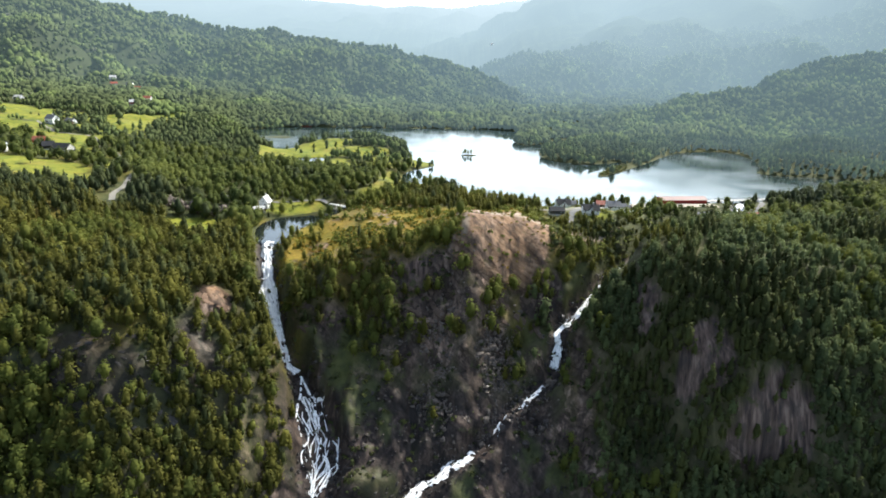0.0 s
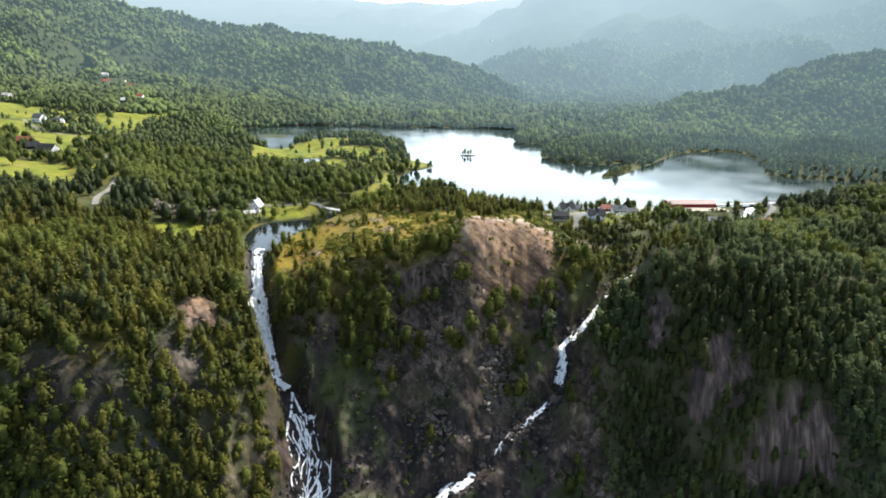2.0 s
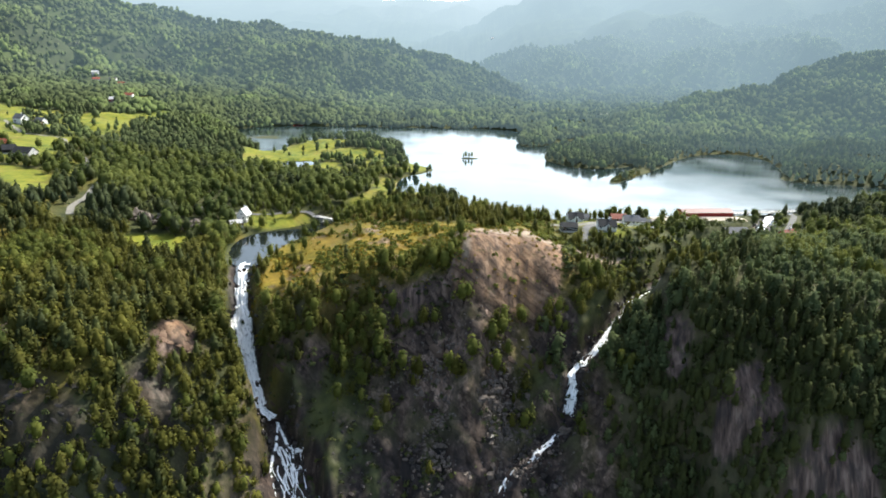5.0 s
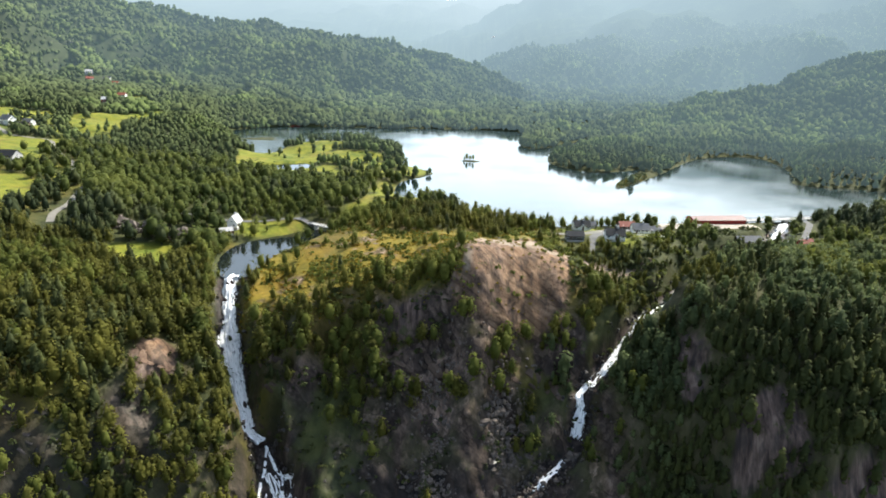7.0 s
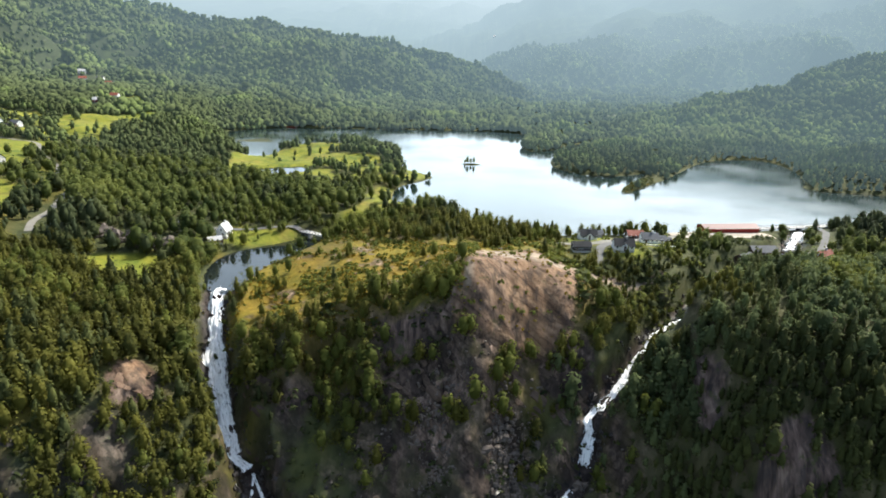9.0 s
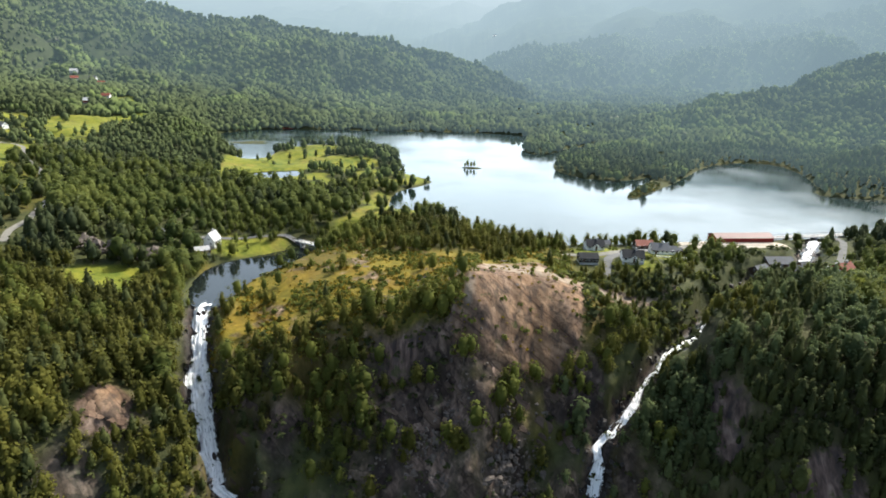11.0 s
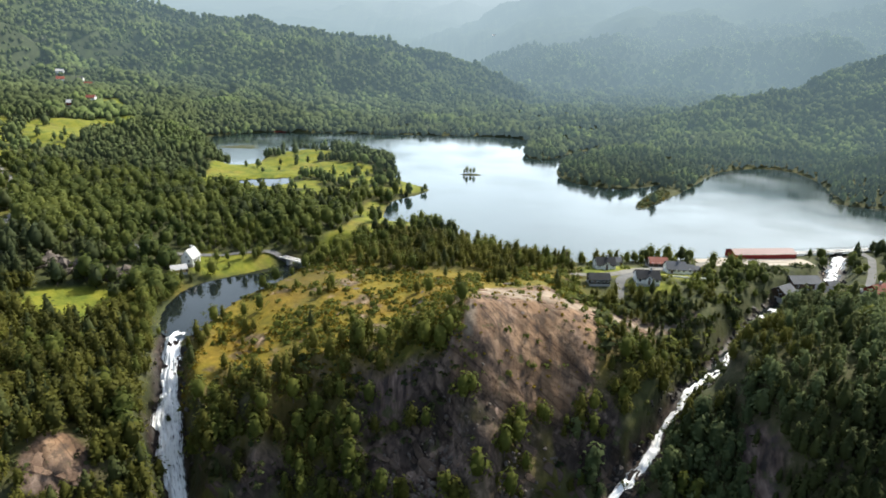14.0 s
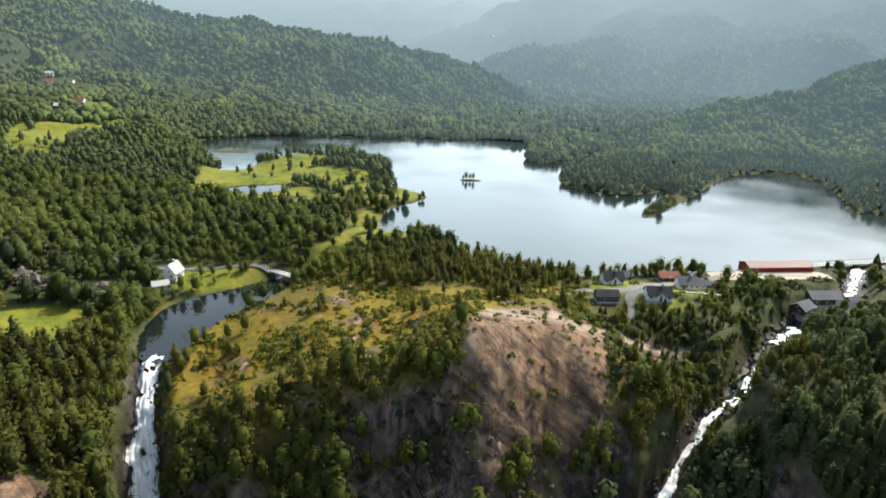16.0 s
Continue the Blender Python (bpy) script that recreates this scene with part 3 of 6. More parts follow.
MEADOWS = [rounded(a, 1) for a in (
    [(-430, 560), (-490, 690), (-420, 660), (-376, 650), (-350, 672), (-300, 735), (-276, 712), (-276, 668), (-292, 632), (-266, 545), (-300, 510), (-262, 465), (-224, 425), (-222, 360), (-262, 368), (-325, 392), (-390, 450)],
    [(-372, 742), (-340, 760), (-330, 800), (-352, 790)],
    [(-370, 800), (-350, 818), (-318, 744), (-332, 728)],
    [(-495, 690), (-472, 724), (-470, 716), (-488, 682)],
    [(-172, 556), (-176, 602), (-150, 612), (-150, 640), (-145, 668), (-113, 676), (-92, 650), (-60, 600), (-39, 582), (-12, 550), (-8, 536), (-34, 518), (-60, 512), (-84, 512), (-107, 502), (-135, 508), (-160, 516)],
    [(-36, 476), (-26, 462), (-2, 461), (-8, 448), (-20, 436), (-42, 420), (-60, 408), (-62, 418), (-50, 434), (-52, 470), (-42, 500), (-34, 500)],
    [(-120, 396), (-80, 402), (-82, 388), (-104, 370), (-112, 378)],
    [(-162, 348), (-128, 357), (-116, 346), (-118, 332), (-142, 318), (-166, 328)],
    [(-352, 776), (-330, 786), (-334, 808), (-352, 800)],
    [(66, 372), (74, 368), (86, 368), (99, 367), (112, 370), (120, 372), (118, 380), (100, 386), (72, 388)],
    [(228, 352), (258, 354), (254, 318), (226, 316)],
    [(82, 352), (97, 350), (101, 357), (86, 362)], [(100, 368), (123, 364), (126, 374), (114, 372)])]
ROADS = {
    "hill": [(-196, 350, 3.6), (-201, 361, 3.6), (-203, 380, 3.6), (-207, 392, 3.6), (-212, 408, 3.6), (-216, 430, 3.6)],
    "bridge": [(-150, 392, 3.2), (-125, 391, 3.2), (-113, 394, 3.2), (-92, 400, 3.2), (-80, 400, 3.2), (-74, 399, 3.2)],
    "farm": [(-226, 428, 3.2), (-250, 468, 3.2), (-285, 505, 3.2), (-300, 530, 3), (-345, 545, 3), (-380, 580, 3)],
    "village": [(60, 372, 3), (70, 369, 4), (82, 370, 5), (92, 378, 5), (112, 386, 5), (135, 400, 5), (175, 404, 5)],
    "court": [(76, 347, 2.6), (78, 356, 3.4), (80, 364, 4.6), (88, 369, 3.6), (93, 379, 3)],
    "mill": [(176, 352, 3.5), (190, 366, 3.5), (203, 384, 3.5), (218, 408, 3.5), (226, 428, 3.5)]}
YARD = rounded([(126, 410), (190, 416), (192, 396), (160, 387), (126, 388)], 1)


# bare crags: middle and reach of each
CRAGS = [(-103, 253, 9, 10), (143, 217, 20, 12), (116, 234, 16, 12), (98, 262, 5, 13), (140, 267, 6, 7), (-158, 243, 9, 6), (50, 284, 14, 10), (0, 276, 26, 6)]


def wooded_brow(x, y):
    """The western brow of the knoll, where birches cling to the slope."""
    west = smooth(-84, -76, x) * (1 - smooth(-30, -23, x)) * smooth(273, 280, y) * (1 - smooth(291 + 0.15 * (x + 40), 303 + 0.15 * (x + 40), y))
    west = np.maximum(west, smooth(-32, -24, x) * (1 - smooth(4, 9, x)) * smooth(294, 298, y) * (1 - smooth(304, 313, y)))
    east = smooth(60, 66, x) * (1 - smooth(96, 104, x)) * smooth(293, 299, y) * (1 - smooth(318, 326, y))
    bush = np.exp(-((x - 47) / 13) ** 2 - ((y - 288) / 4.5) ** 2) * 1.2
    away = smooth(-1.0, 2.0, np.minimum(area_distance(x, y, KNOLL_FACE) + 6 * np.exp(-((x - 47) / 13) ** 2 - ((y - 288) / 5) ** 2), area_distance(x, y, BROW_SLAB)))
    return np.clip(np.maximum(np.maximum(west, 0.85 * east), bush) * away, 0, 1)


# stands of trees on the lakeside meadow: middle and reach of each
STANDS = [(-66, 636, 34, 34), (-38, 545, 13, 13), (-76, 543, 12, 11), (-104, 553, 6, 7), (-135, 541, 5, 4), (-146, 652, 6, 10), (-38, 505, 5, 10)]


def copse(x, y):
    """Clumps of trees that stand in the hill meadows."""
    far = smooth(0.31, 0.45, fractal(x * 0.6, y, 26, 3, 97)) * (1 - smooth(-215, -195, x))
    near = smooth(0.75, 0.85, fractal(x * 0.7, y, 17, 3, 99)) * smooth(-195, -185, x) * (1 - smooth(0, 10, x)) * smooth(405, 420, y)
    for cx, cy, rx, ry in STANDS:
        near = np.maximum(near, smooth(0.36, 0.5, np.exp(-((x - cx) / rx) ** 2 - ((y - cy) / ry) ** 2) + 0.08 * fractal(x, y, 9, 2, 98)))
    return np.maximum(far, near)


def rubble(x, y):
    """Dark broken ground with few trees on the lower western slope."""
    return np.exp(-((x + 132) / 30) ** 2 - ((y - 211) / 15) ** 2) + 0.9 * np.exp(-((x + 104) / 12) ** 2 - ((y - 233) / 9) ** 2)


def covers(x, y, z, steep):
    """Shares of rock, meadow and heath at a place."""
    n1, n2 = fractal(x, y, 14, 4, 41), fractal(x, y, 45, 3, 43)
    front = 1 - smooth(318, 350, y)
    patch = fractal(x, y, 33, 3, 47)
    rock = smooth(0.75, 1.5, steep + 0.45 * n1 + 0.35 * patch) * front
    rock = rock * (0.35 + 0.65 * smooth(-80, -66, x)) * (1 - 0.72 * smooth(66, 84, x)) * (1 - 0.75 * wooded_brow(x, y))
    for cx, cy, rx, ry in CRAGS:
        rock = np.maximum(rock, smooth(0.43, 0.53, np.exp(-((x - cx) / rx) ** 2 - ((y - cy) / ry) ** 2) + 0.20 * n1))
    rock = np.maximum(rock, 0.8 * smooth(0.35, 0.6, rubble(x, y) + 0.30 * n1))
    for face in (KNOLL_FACE, BROW_SLAB):
        rock = np.maximum(rock, 1 - smooth(-1.5, 1.5, area_distance(x, y, face) + 3.0 * n1))
    ledge = np.exp(-((x - 78) / 22) ** 2 - ((y - 331 + 0.05 * (x - 70)) / 6) ** 2)
    rock = np.maximum(rock, 0.95 * smooth(0.42, 0.6, ledge + 0.28 * n1))
    for s, bank in ((STREAM_LEFT, 3.2), (STREAM_LOW, 6), (STREAM_UP, 1.8), (STREAM_RIGHT, 3.5)):
        d, hw = line_distance(x, y, s)
        rock = np.maximum(rock, 1 - smooth(0.5, bank, d - hw[..., 1] * 0.5 + 1.5 * n1))
    rock = np.maximum(rock, 0.75 * smooth(0.66, 0.86, value_noise(x / 7.0, y / 4.5, 79) + 0.45 * n1) * smooth(-92, -80, x) * (1 - smooth(55, 70, x)) * smooth(284, 292, y) * (1 - smooth(372, 386, y)))
    meadow = np.zeros_like(x)
    for a in MEADOWS:
        meadow = np.maximum(meadow, 1 - smooth(-3, 3, area_distance(x, y, a) + 2.5 * n1))
    meadow = meadow * (1 - 0.9 * copse(x, y))
    meadow = np.maximum(meadow, 0.12 * smooth(0.35, 0.6, np.exp(-((x + 46) / 9) ** 2 - ((y - 263) / 17) ** 2) + 0.12 * n1) + 0.4 * smooth(0.4, 0.6, np.exp(-((x + 28) / 11) ** 2 - ((y - 216) / 6) ** 2) + 0.1 * n1))
    gorge = smooth(-70, -58, x) * (1 - smooth(50, 66, x)) * (1 - smooth(248, 262, y))
    moss = smooth(0.35, 0.6, np.exp(-((x + 46) / 9) ** 2 - ((y - 263) / 17) ** 2) + np.exp(-((x + 26) / 13) ** 2 - ((y - 218) / 8) ** 2) + 0.25 * n1)
    rock = np.maximum(rock, gorge * smooth(-1.0, -0.5, n1 + 0.3 * patch) * (1 - 0.5 * moss))
    meadow = np.maximum(meadow * (1 - 0.8 * gorge), np.clip(0.10 + 0.25 * n1, 0, 0.4) * moss)
    heath = smooth(-62, -40, x) * (1 - smooth(48, 75, x)) * smooth(284, 300, y) * (1 - smooth(362, 386, y))
    heath = np.maximum(heath, smooth(-96, -80, x) * (1 - smooth(-60, -40, x)) * smooth(286, 300, y) * (1 - smooth(345, 375, y)))
    d = area_distance(x, y, LAKE_AREA)
    heath = np.maximum(heath, (1 - smooth(1.0, 4.0, d)) * (0.04 + 0.6 * np.exp(-((x - 290) / 60) ** 2 - ((y - 700) / 40) ** 2)))
    heath = np.maximum(heath, 0.55 * smooth(0.1, 0.6, n2) * (1 - smooth(420, 560, y)) * (1 - 0.85 * smooth(60, 80, x)))
    heath = heath * (1 - smooth(-75, -62, x) * (1 - smooth(55, 70, x)) * (1 - smooth(268, 282, y)))
    return rock, meadow * (1 - rock), np.clip(heath, 0, 1)


# ---- ground ----
gx = spaced([(-2600, 160), (-900, 50), (-420, 9), (-235, 3.2), (-150, 2.0), (-100, 1.25), (105, 1.25), (190, 1.9), (260, 3.2), (450, 9), (900, 50), (2600, 160)])
gy = spaced([(-400, 60), (100, 30), (165, 3.0), (195, 1.8), (245, 1.2), (325, 1.2), (345, 2.0), (400, 2.6), (560, 4.2), (850, 7), (1400, 14), (2200, 45), (4700, 180)])
X, Y = np.meshgrid(gx, gy)
Z, STEEP = ground_height(X, Y)
CR, CM, CH = covers(X, Y, Z, STEEP)
near = 1 - smooth(330, 420, Y)
push = near * smooth(0.5, 1.3, STEEP)
def blocks(u, v, seed):
    """Jointed blocks: one level to each cell, with narrow steps between."""
    iu, iv = np.floor(u), np.floor(v + 0.5 * np.floor(u))
    h = np.sin(iu * 127.1 + iv * 311.7 + seed * 91.3) * 43758.5453
    return 2 * (h - np.floor(h)) - 1


joint = 0.35 * value_noise(X / 6, Y / 6, 87)
lean_u, lean_v = (X * 0.75 + Z * 0.65), (Z * 0.75 - X * 0.65)
groove = np.exp(-((X - 146) / 22) ** 2 - ((Y - 218) / 13) ** 2) + np.exp(-((X - 112) / 13) ** 2 - ((Y - 237) / 16) ** 2)
PX = X + push * 1.0 * fractal(Z, X, 9, 2, 51)
dip = (X * 0.72 + Z * 0.69) / 6.0 + 0.7 * fractal(X, Z, 22, 2, 88)        # sheets of rock that overlap along the dip
sheets = dip - np.floor(dip)
face = 1 - smooth(-3, 3, area_distance(X, Y, KNOLL_FACE))
PY = Y + push * (1 - 0.5 * face) * (2.4 * fractal(X, Z * 0.7, 15, 2, 53) + (1 - np.clip(groove, 0, 1)) * (1.5 * (sheets - 0.5) + 0.8 * (1 - face) * blocks(lean_u / 17 + joint, lean_v / 8 + joint, 3)) + 0.35 * (1 - face) * fractal(X, Z, 3, 2, 58)
                 + 2.6 * groove * np.abs(value_noise(X / 2.6 + 0.012 * Z, Z / 60, 59)))
nx, ny = len(gx), len(gy)
idx = np.arange(nx * ny).reshape(ny, nx)
quads = np.stack([idx[:-1, :-1], idx[:-1, 1:], idx[1:, 1:], idx[1:, :-1]], -1).reshape(-1, 4)
me = mesh_from("ground", np.stack([PX, PY, Z], -1).reshape(-1, 3), quads, [GROUND], flat=False)
col = me.color_attributes.new("cover", "FLOAT_COLOR", "POINT")
col.data.foreach_set("color", np.stack([CR, CM, CH, np.ones_like(CR)], -1).astype(np.float32).ravel())
# darker rock: damp along the streams, elsewhere mostly shade put into the colour
wet_shade = np.zeros_like(X)
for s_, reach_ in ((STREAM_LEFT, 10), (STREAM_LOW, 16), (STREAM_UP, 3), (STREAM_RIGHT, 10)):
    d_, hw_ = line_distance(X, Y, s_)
    wet_shade = np.maximum(wet_shade, 1 - smooth(1.0, reach_, d_ - hw_[..., 1] * 0.5 + 3 * fractal(X, Y, 8, 3, 57)))
# shade beside the fall and below the knoll, painted into the rock
wet_shade = np.maximum(wet_shade, 0.85 * smooth(0.35, 0.7, np.exp(-((X + 56) / 24) ** 2 - ((Y - 268) / 18) ** 2)))
wet_shade = np.maximum(wet_shade, 0.30 * smooth(-75, -60, X) * (1 - smooth(52, 70, X)) * (1 - smooth(282, 297, Y)))
# darker all over the gorge floor
wet_shade = np.maximum(wet_shade, 0.97 * smooth(-75, -62, X) * (1 - smooth(45, 66, X)) * (1 - smooth(248, 262, Y)))
# shade of the lower western slope, painted into its colour
wet_shade = np.maximum(wet_shade, 0.95 * smooth(0.06, 0.28, rubble(X, Y)))
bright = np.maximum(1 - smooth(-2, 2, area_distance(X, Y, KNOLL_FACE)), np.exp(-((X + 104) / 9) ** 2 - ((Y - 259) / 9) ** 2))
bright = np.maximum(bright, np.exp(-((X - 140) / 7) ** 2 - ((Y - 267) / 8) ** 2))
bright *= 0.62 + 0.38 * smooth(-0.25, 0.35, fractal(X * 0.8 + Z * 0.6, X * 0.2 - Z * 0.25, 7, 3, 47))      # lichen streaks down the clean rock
wet_shade = np.maximum(wet_shade, 0.38 * (1 - smooth(286, 300, Y)) * (0.8 + 0.3 * fractal(X, Y, 14, 3, 46))) * (1 - 0.9 * bright)      # darker over every face short of y 300, clean rock spared
slab = np.exp(-((X + 14) / 9) ** 2 - ((Y - 293) / 9) ** 2) + np.exp(-((X - 146) / 22) ** 2 - ((Y - 218) / 13) ** 2) + np.exp(-((X - 112) / 13) ** 2 - ((Y - 237) / 16) ** 2) + np.exp(-((X - 99) / 8) ** 2 - ((Y - 259) / 17) ** 2)
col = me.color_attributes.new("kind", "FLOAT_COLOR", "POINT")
# paler knoll rims; the dome's lit top is put into the colour
pale = np.exp(-((X - 30) / 24) ** 2 - ((Y - 322 - 0.10 * (X - 30)) / 8) ** 2) + np.exp(-((X - 72) / 24) ** 2 - ((Y - 327) / 6) ** 2) + 0.9 * np.exp(-((X - 12) / 3) ** 2 - ((Y - 302) / 9) ** 2) + 0.45 * np.exp(-((X + 103) / 7) ** 2 - ((Y - 256) / 3) ** 2)
pale = smooth(0.35, 0.75, pale + 0.35 * fractal(X, Y, 9, 3, 45))
col.data.foreach_set("color", np.stack([wet_shade, smooth(0.3, 0.6, slab), pale, bright], -1).astype(np.float32).ravel())
ground = tagged(new("ground", me), "rocky hill ground with heath, meadows and bare cliffs", "ground", kind="structure")


def hills(name, y0, y1, mat, lift, label, wooded=False):
    """A stretch of the far slopes, as a skin over the ground."""
    j = np.where((gy >= y0) & (gy <= y1))[0]
    V = np.stack([PX[j], PY[j], Z[j] + lift], -1).reshape(-1, 3)
    k = np.arange(len(j) * nx).reshape(len(j), nx)
    q = np.stack([k[:-1, :-1], k[:-1, 1:], k[1:, 1:], k[1:, :-1]], -1).reshape(-1, 4)
    if wooded:
        bare = (Z[j] < 3.0) | (CM[j] > 0.04) | (CR[j] > 0.3)
        q = q[~bare.ravel()[q].any(1)]
    return tagged(new(name, mesh_from(name, V, q, [mat], flat=False)), label, "backdrop", kind="structure")


def row(y):
    return gy[np.searchsorted(gy, y)]


hills("backdrop", row(600), row(860), HAZE_PAINTED_FLOOR, 0.3, "mossy floor of the woods round the lake, faint haze painted in", True)
hills("backdrop", row(860), row(1150), HAZE_PAINTED_FLOOR, 0.6, "wooded slopes beyond the lake, light haze painted in", True)
hills("backdrop", row(1150), row(1500), HAZE_PAINTED_FLOOR, 0.6, "wooded hills, pale blue haze painted in")
hills("backdrop", row(1500), row(2150), HAZE_PAINTED_FLOOR, 0.6, "far wooded ridges, bright haze painted in")
hills("backdrop", row(2150), 4700, HAZE_PAINTED_FLOOR, 0.6, "last mountain ridge almost lost in painted bright haze")


def height_at(x, y):
    """Height of the finished ground sheet at places."""
    x, y = np.asarray(x, float), np.asarray(y, float)
    i = np.clip(np.searchsorted(gx, x) - 1, 0, nx - 2)
    j = np.clip(np.searchsorted(gy, y) - 1, 0, ny - 2)
    u, v = (x - gx[i]) / (gx[i + 1] - gx[i]), (y - gy[j]) / (gy[j + 1] - gy[j])
    return (Z[j, i] * (1 - u) + Z[j, i + 1] * u) * (1 - v) + (Z[j + 1, i] * (1 - u) + Z[j + 1, i + 1] * u) * v


# ---- water ----
def sheet(name, area, z, grow, mat, label):
    bm = bmesh.new()
    c = Vector((sum(p[0] for p in area) / len(area), sum(p[1] for p in area) / len(area)))
    pts = [Vector(p) for p in area]
    n = len(pts)
    out = []
    for k in range(n):
        t = (pts[(k + 1) % n] - pts[k - 1]).normalized()
        out.append(pts[k] + grow * Vector((t.y, -t.x)))
    turn = sum(pts[k].x * pts[(k + 1) % n].y - pts[(k + 1) % n].x * pts[k].y for k in range(n))
    if turn < 0:
        out = [2 * a - b for a, b in zip(pts, out)]
    f = bm.faces.new([bm.verts.new((p.x, p.y, z)) for p in out])
    if f.normal.z < 0 or turn < 0:
        f.normal_flip()
    bmesh.ops.triangulate(bm, faces=bm.faces[:])
    me = bpy.data.meshes.new(name)
    bm.to_mesh(me)
    bm.free()
    me.materials.append(mat)
    return tagged(new(name, me), label, "water", kind="structure")


sheet("lake_water", LAKE_AREA, 0.0, 0.6, LAKE, "calm pale lake that mirrors a bright hazy sky")
sheet("pond_water", POND_AREA, POND_Z, 0.5, POND, "dark still pond above the fall")
sheet("pool_water", SIDE_POOL, 0.1, 0.5, POND, "small shallow pool in the lakeside meadow")


def ribbon(name, line, lift, mat, label, category, step=1.2, across=7, rough=0.5, strands=None, seed=0, drape=False, hold=-0.12, ragged=0.0, rapids=0.0):
    """A strip that lies along a line of x, y, z and width; falling water bulges over the rock."""
    line = np.array(line, float)
    seg = np.r_[0, np.cumsum(np.linalg.norm(np.diff(line[:, :3], axis=0), axis=1))]
    s = np.linspace(0, seg[-1], max(3, int(seg[-1] / step)))
    p = np.stack([np.interp(s, seg, line[:, k]) for k in range(line.shape[1])], -1)
    for k in range(3):
        p[1:-1, k] = 0.25 * p[:-2, k] + 0.5 * p[1:-1, k] + 0.25 * p[2:, k]
    t = np.gradient(p[:, :2], axis=0)
    t /= np.linalg.norm(t, axis=1)[:, None]
    side = np.stack([t[:, 1], -t[:, 0]], -1)
    u = np.linspace(-0.5, 0.5, across)
    ss, uu = np.meshgrid(s, u, indexing="ij")
    width = p[:, 3:4] * (1 + 0.28 * value_noise(ss / 4 + seed, uu * 0 + seed, seed))
    mid = 0.9 * value_noise(s / 7, s * 0 + 3, seed)[:, None]
    px = p[:, :1] + side[:, :1] * (u[None, :] * width + mid)
    py = p[:, 1:2] + side[:, 1:2] * (u[None, :] * width + mid)
    pz = p[:, 2:3] + lift - 0.5 * (2 * uu) ** 2 + rough * fractal(uu * width / 1.3, ss / 5, 1.0, 3, 61 + seed)
    if drape:
        pz = height_at(px, py) + lift - 0.3 * (2 * uu) ** 2 + rough * fractal(uu * width / 1.3, ss / 5, 1.0, 3, 61 + seed)
    n, m = ss.shape
    i = np.arange(n * m).reshape(n, m)
    q = np.stack([i[:-1, :-1], i[:-1, 1:], i[1:, 1:], i[1:, :-1]], -1).reshape(-1, 4)
    if strands:
        keep = fractal(uu * width / 1.1, ss / 6, 1.0, 3, strands)[:-1, :-1].ravel() > hold
        q = q[keep]
    if ragged:
        edge = 1 - ragged * (0.5 + 0.9 * fractal(uu * 3 + np.sign(uu) * 9, ss / 3.5, 1.0, 3, 65 + seed))
        keep = (np.abs(2 * uu) < edge) & ((ss > rapids) | (value_noise(uu * width / 0.9, ss / 1.5, 67 + seed) > -0.5 + 0.1 * ss / max(rapids, 1)))
        q = q[keep[:-1, :-1].ravel()]
    me = mesh_from(name, np.stack([px, py, pz], -1).reshape(-1, 3), q, [mat], flat=False)
    uv = me.uv_layers.new(name="UVMap")
    flat = np.stack([uu * width, ss], -1).reshape(-1, 2)
    uv.data.foreach_set("uv", flat[q.ravel()].astype(np.float32).ravel())
    across_uv = me.uv_layers.new(name="Across")
    flat = np.stack([np.abs(2 * uu), ss], -1).reshape(-1, 2)
    across_uv.data.foreach_set("uv", flat[q.ravel()].astype(np.float32).ravel())
    return tagged(new(name, me), label, category, kind="structure")


ribbon("waterfall", [(*p[:3], 1.5 * p[3]) for p in STREAM_LEFT], 0.1, FOAM, "tall white waterfall that drops over dark wet rock", "waterfall", 0.4, 35, 0.9, seed=1, ragged=0.32, rapids=20)
for k, strand in enumerate(STRANDS):
    ribbon("cascade", [(*p[:3], 0.52 * p[3]) for p in strand], 0.6, FOAM, "white strand of the cascade over dark boulders", "waterfall", 0.4, 13, 0.4, seed=12 + k, drape=True, ragged=0.45, rapids=60)
for k in range(13):
    # thin threads of water that wander between the outer strands
    u0, u1, ph = (0.05 + 0.073 * k), (0.08 + 0.068 * ((k * 5) % 13)), 1.7 * k
    lo, hi = (0.2, 1.0) if k % 3 else (0.35, 0.9)
    thread = []
    for s_ in np.linspace(lo, hi, 14):
        a_ = [np.interp(s_, np.linspace(0, 1, len(STRANDS[1])), [p[c] for p in STRANDS[1]]) for c in (0, 1)]
        b_ = [np.interp(s_, np.linspace(0, 1, len(STRANDS[0])), [p[c] for p in STRANDS[0]]) for c in (0, 1)]
        w_ = u0 + (u1 - u0) * s_ + 0.13 * math.sin(ph + 15 * s_)
        thread.append((a_[0] + (b_[0] - a_[0]) * w_, a_[1] + (b_[1] - a_[1]) * w_, 0, 0.35 + 0.55 * abs(math.sin(ph + 7 * s_))))
    ribbon("cascade", thread, 0.45, FOAM, "thin white thread of the cascade over dark boulders", "waterfall", 0.5, 4, 0.25, seed=30 + k, drape=True)
ribbon("stream", [(*p[:3], 1.5 * p[3]) for p in STREAM_UP], -0.7, POND, "dark stream between rocks and trees", "stream", 0.9, 11, 0.2, seed=3)
ribbon("stream", [(*p[:3], 0.8 * p[3]) for p in STREAM_UP if p[1] > 370], -0.3, FOAM, "white rapids beside the mill", "stream", 0.6, 15, 0.6, seed=3, ragged=0.4, rapids=90)
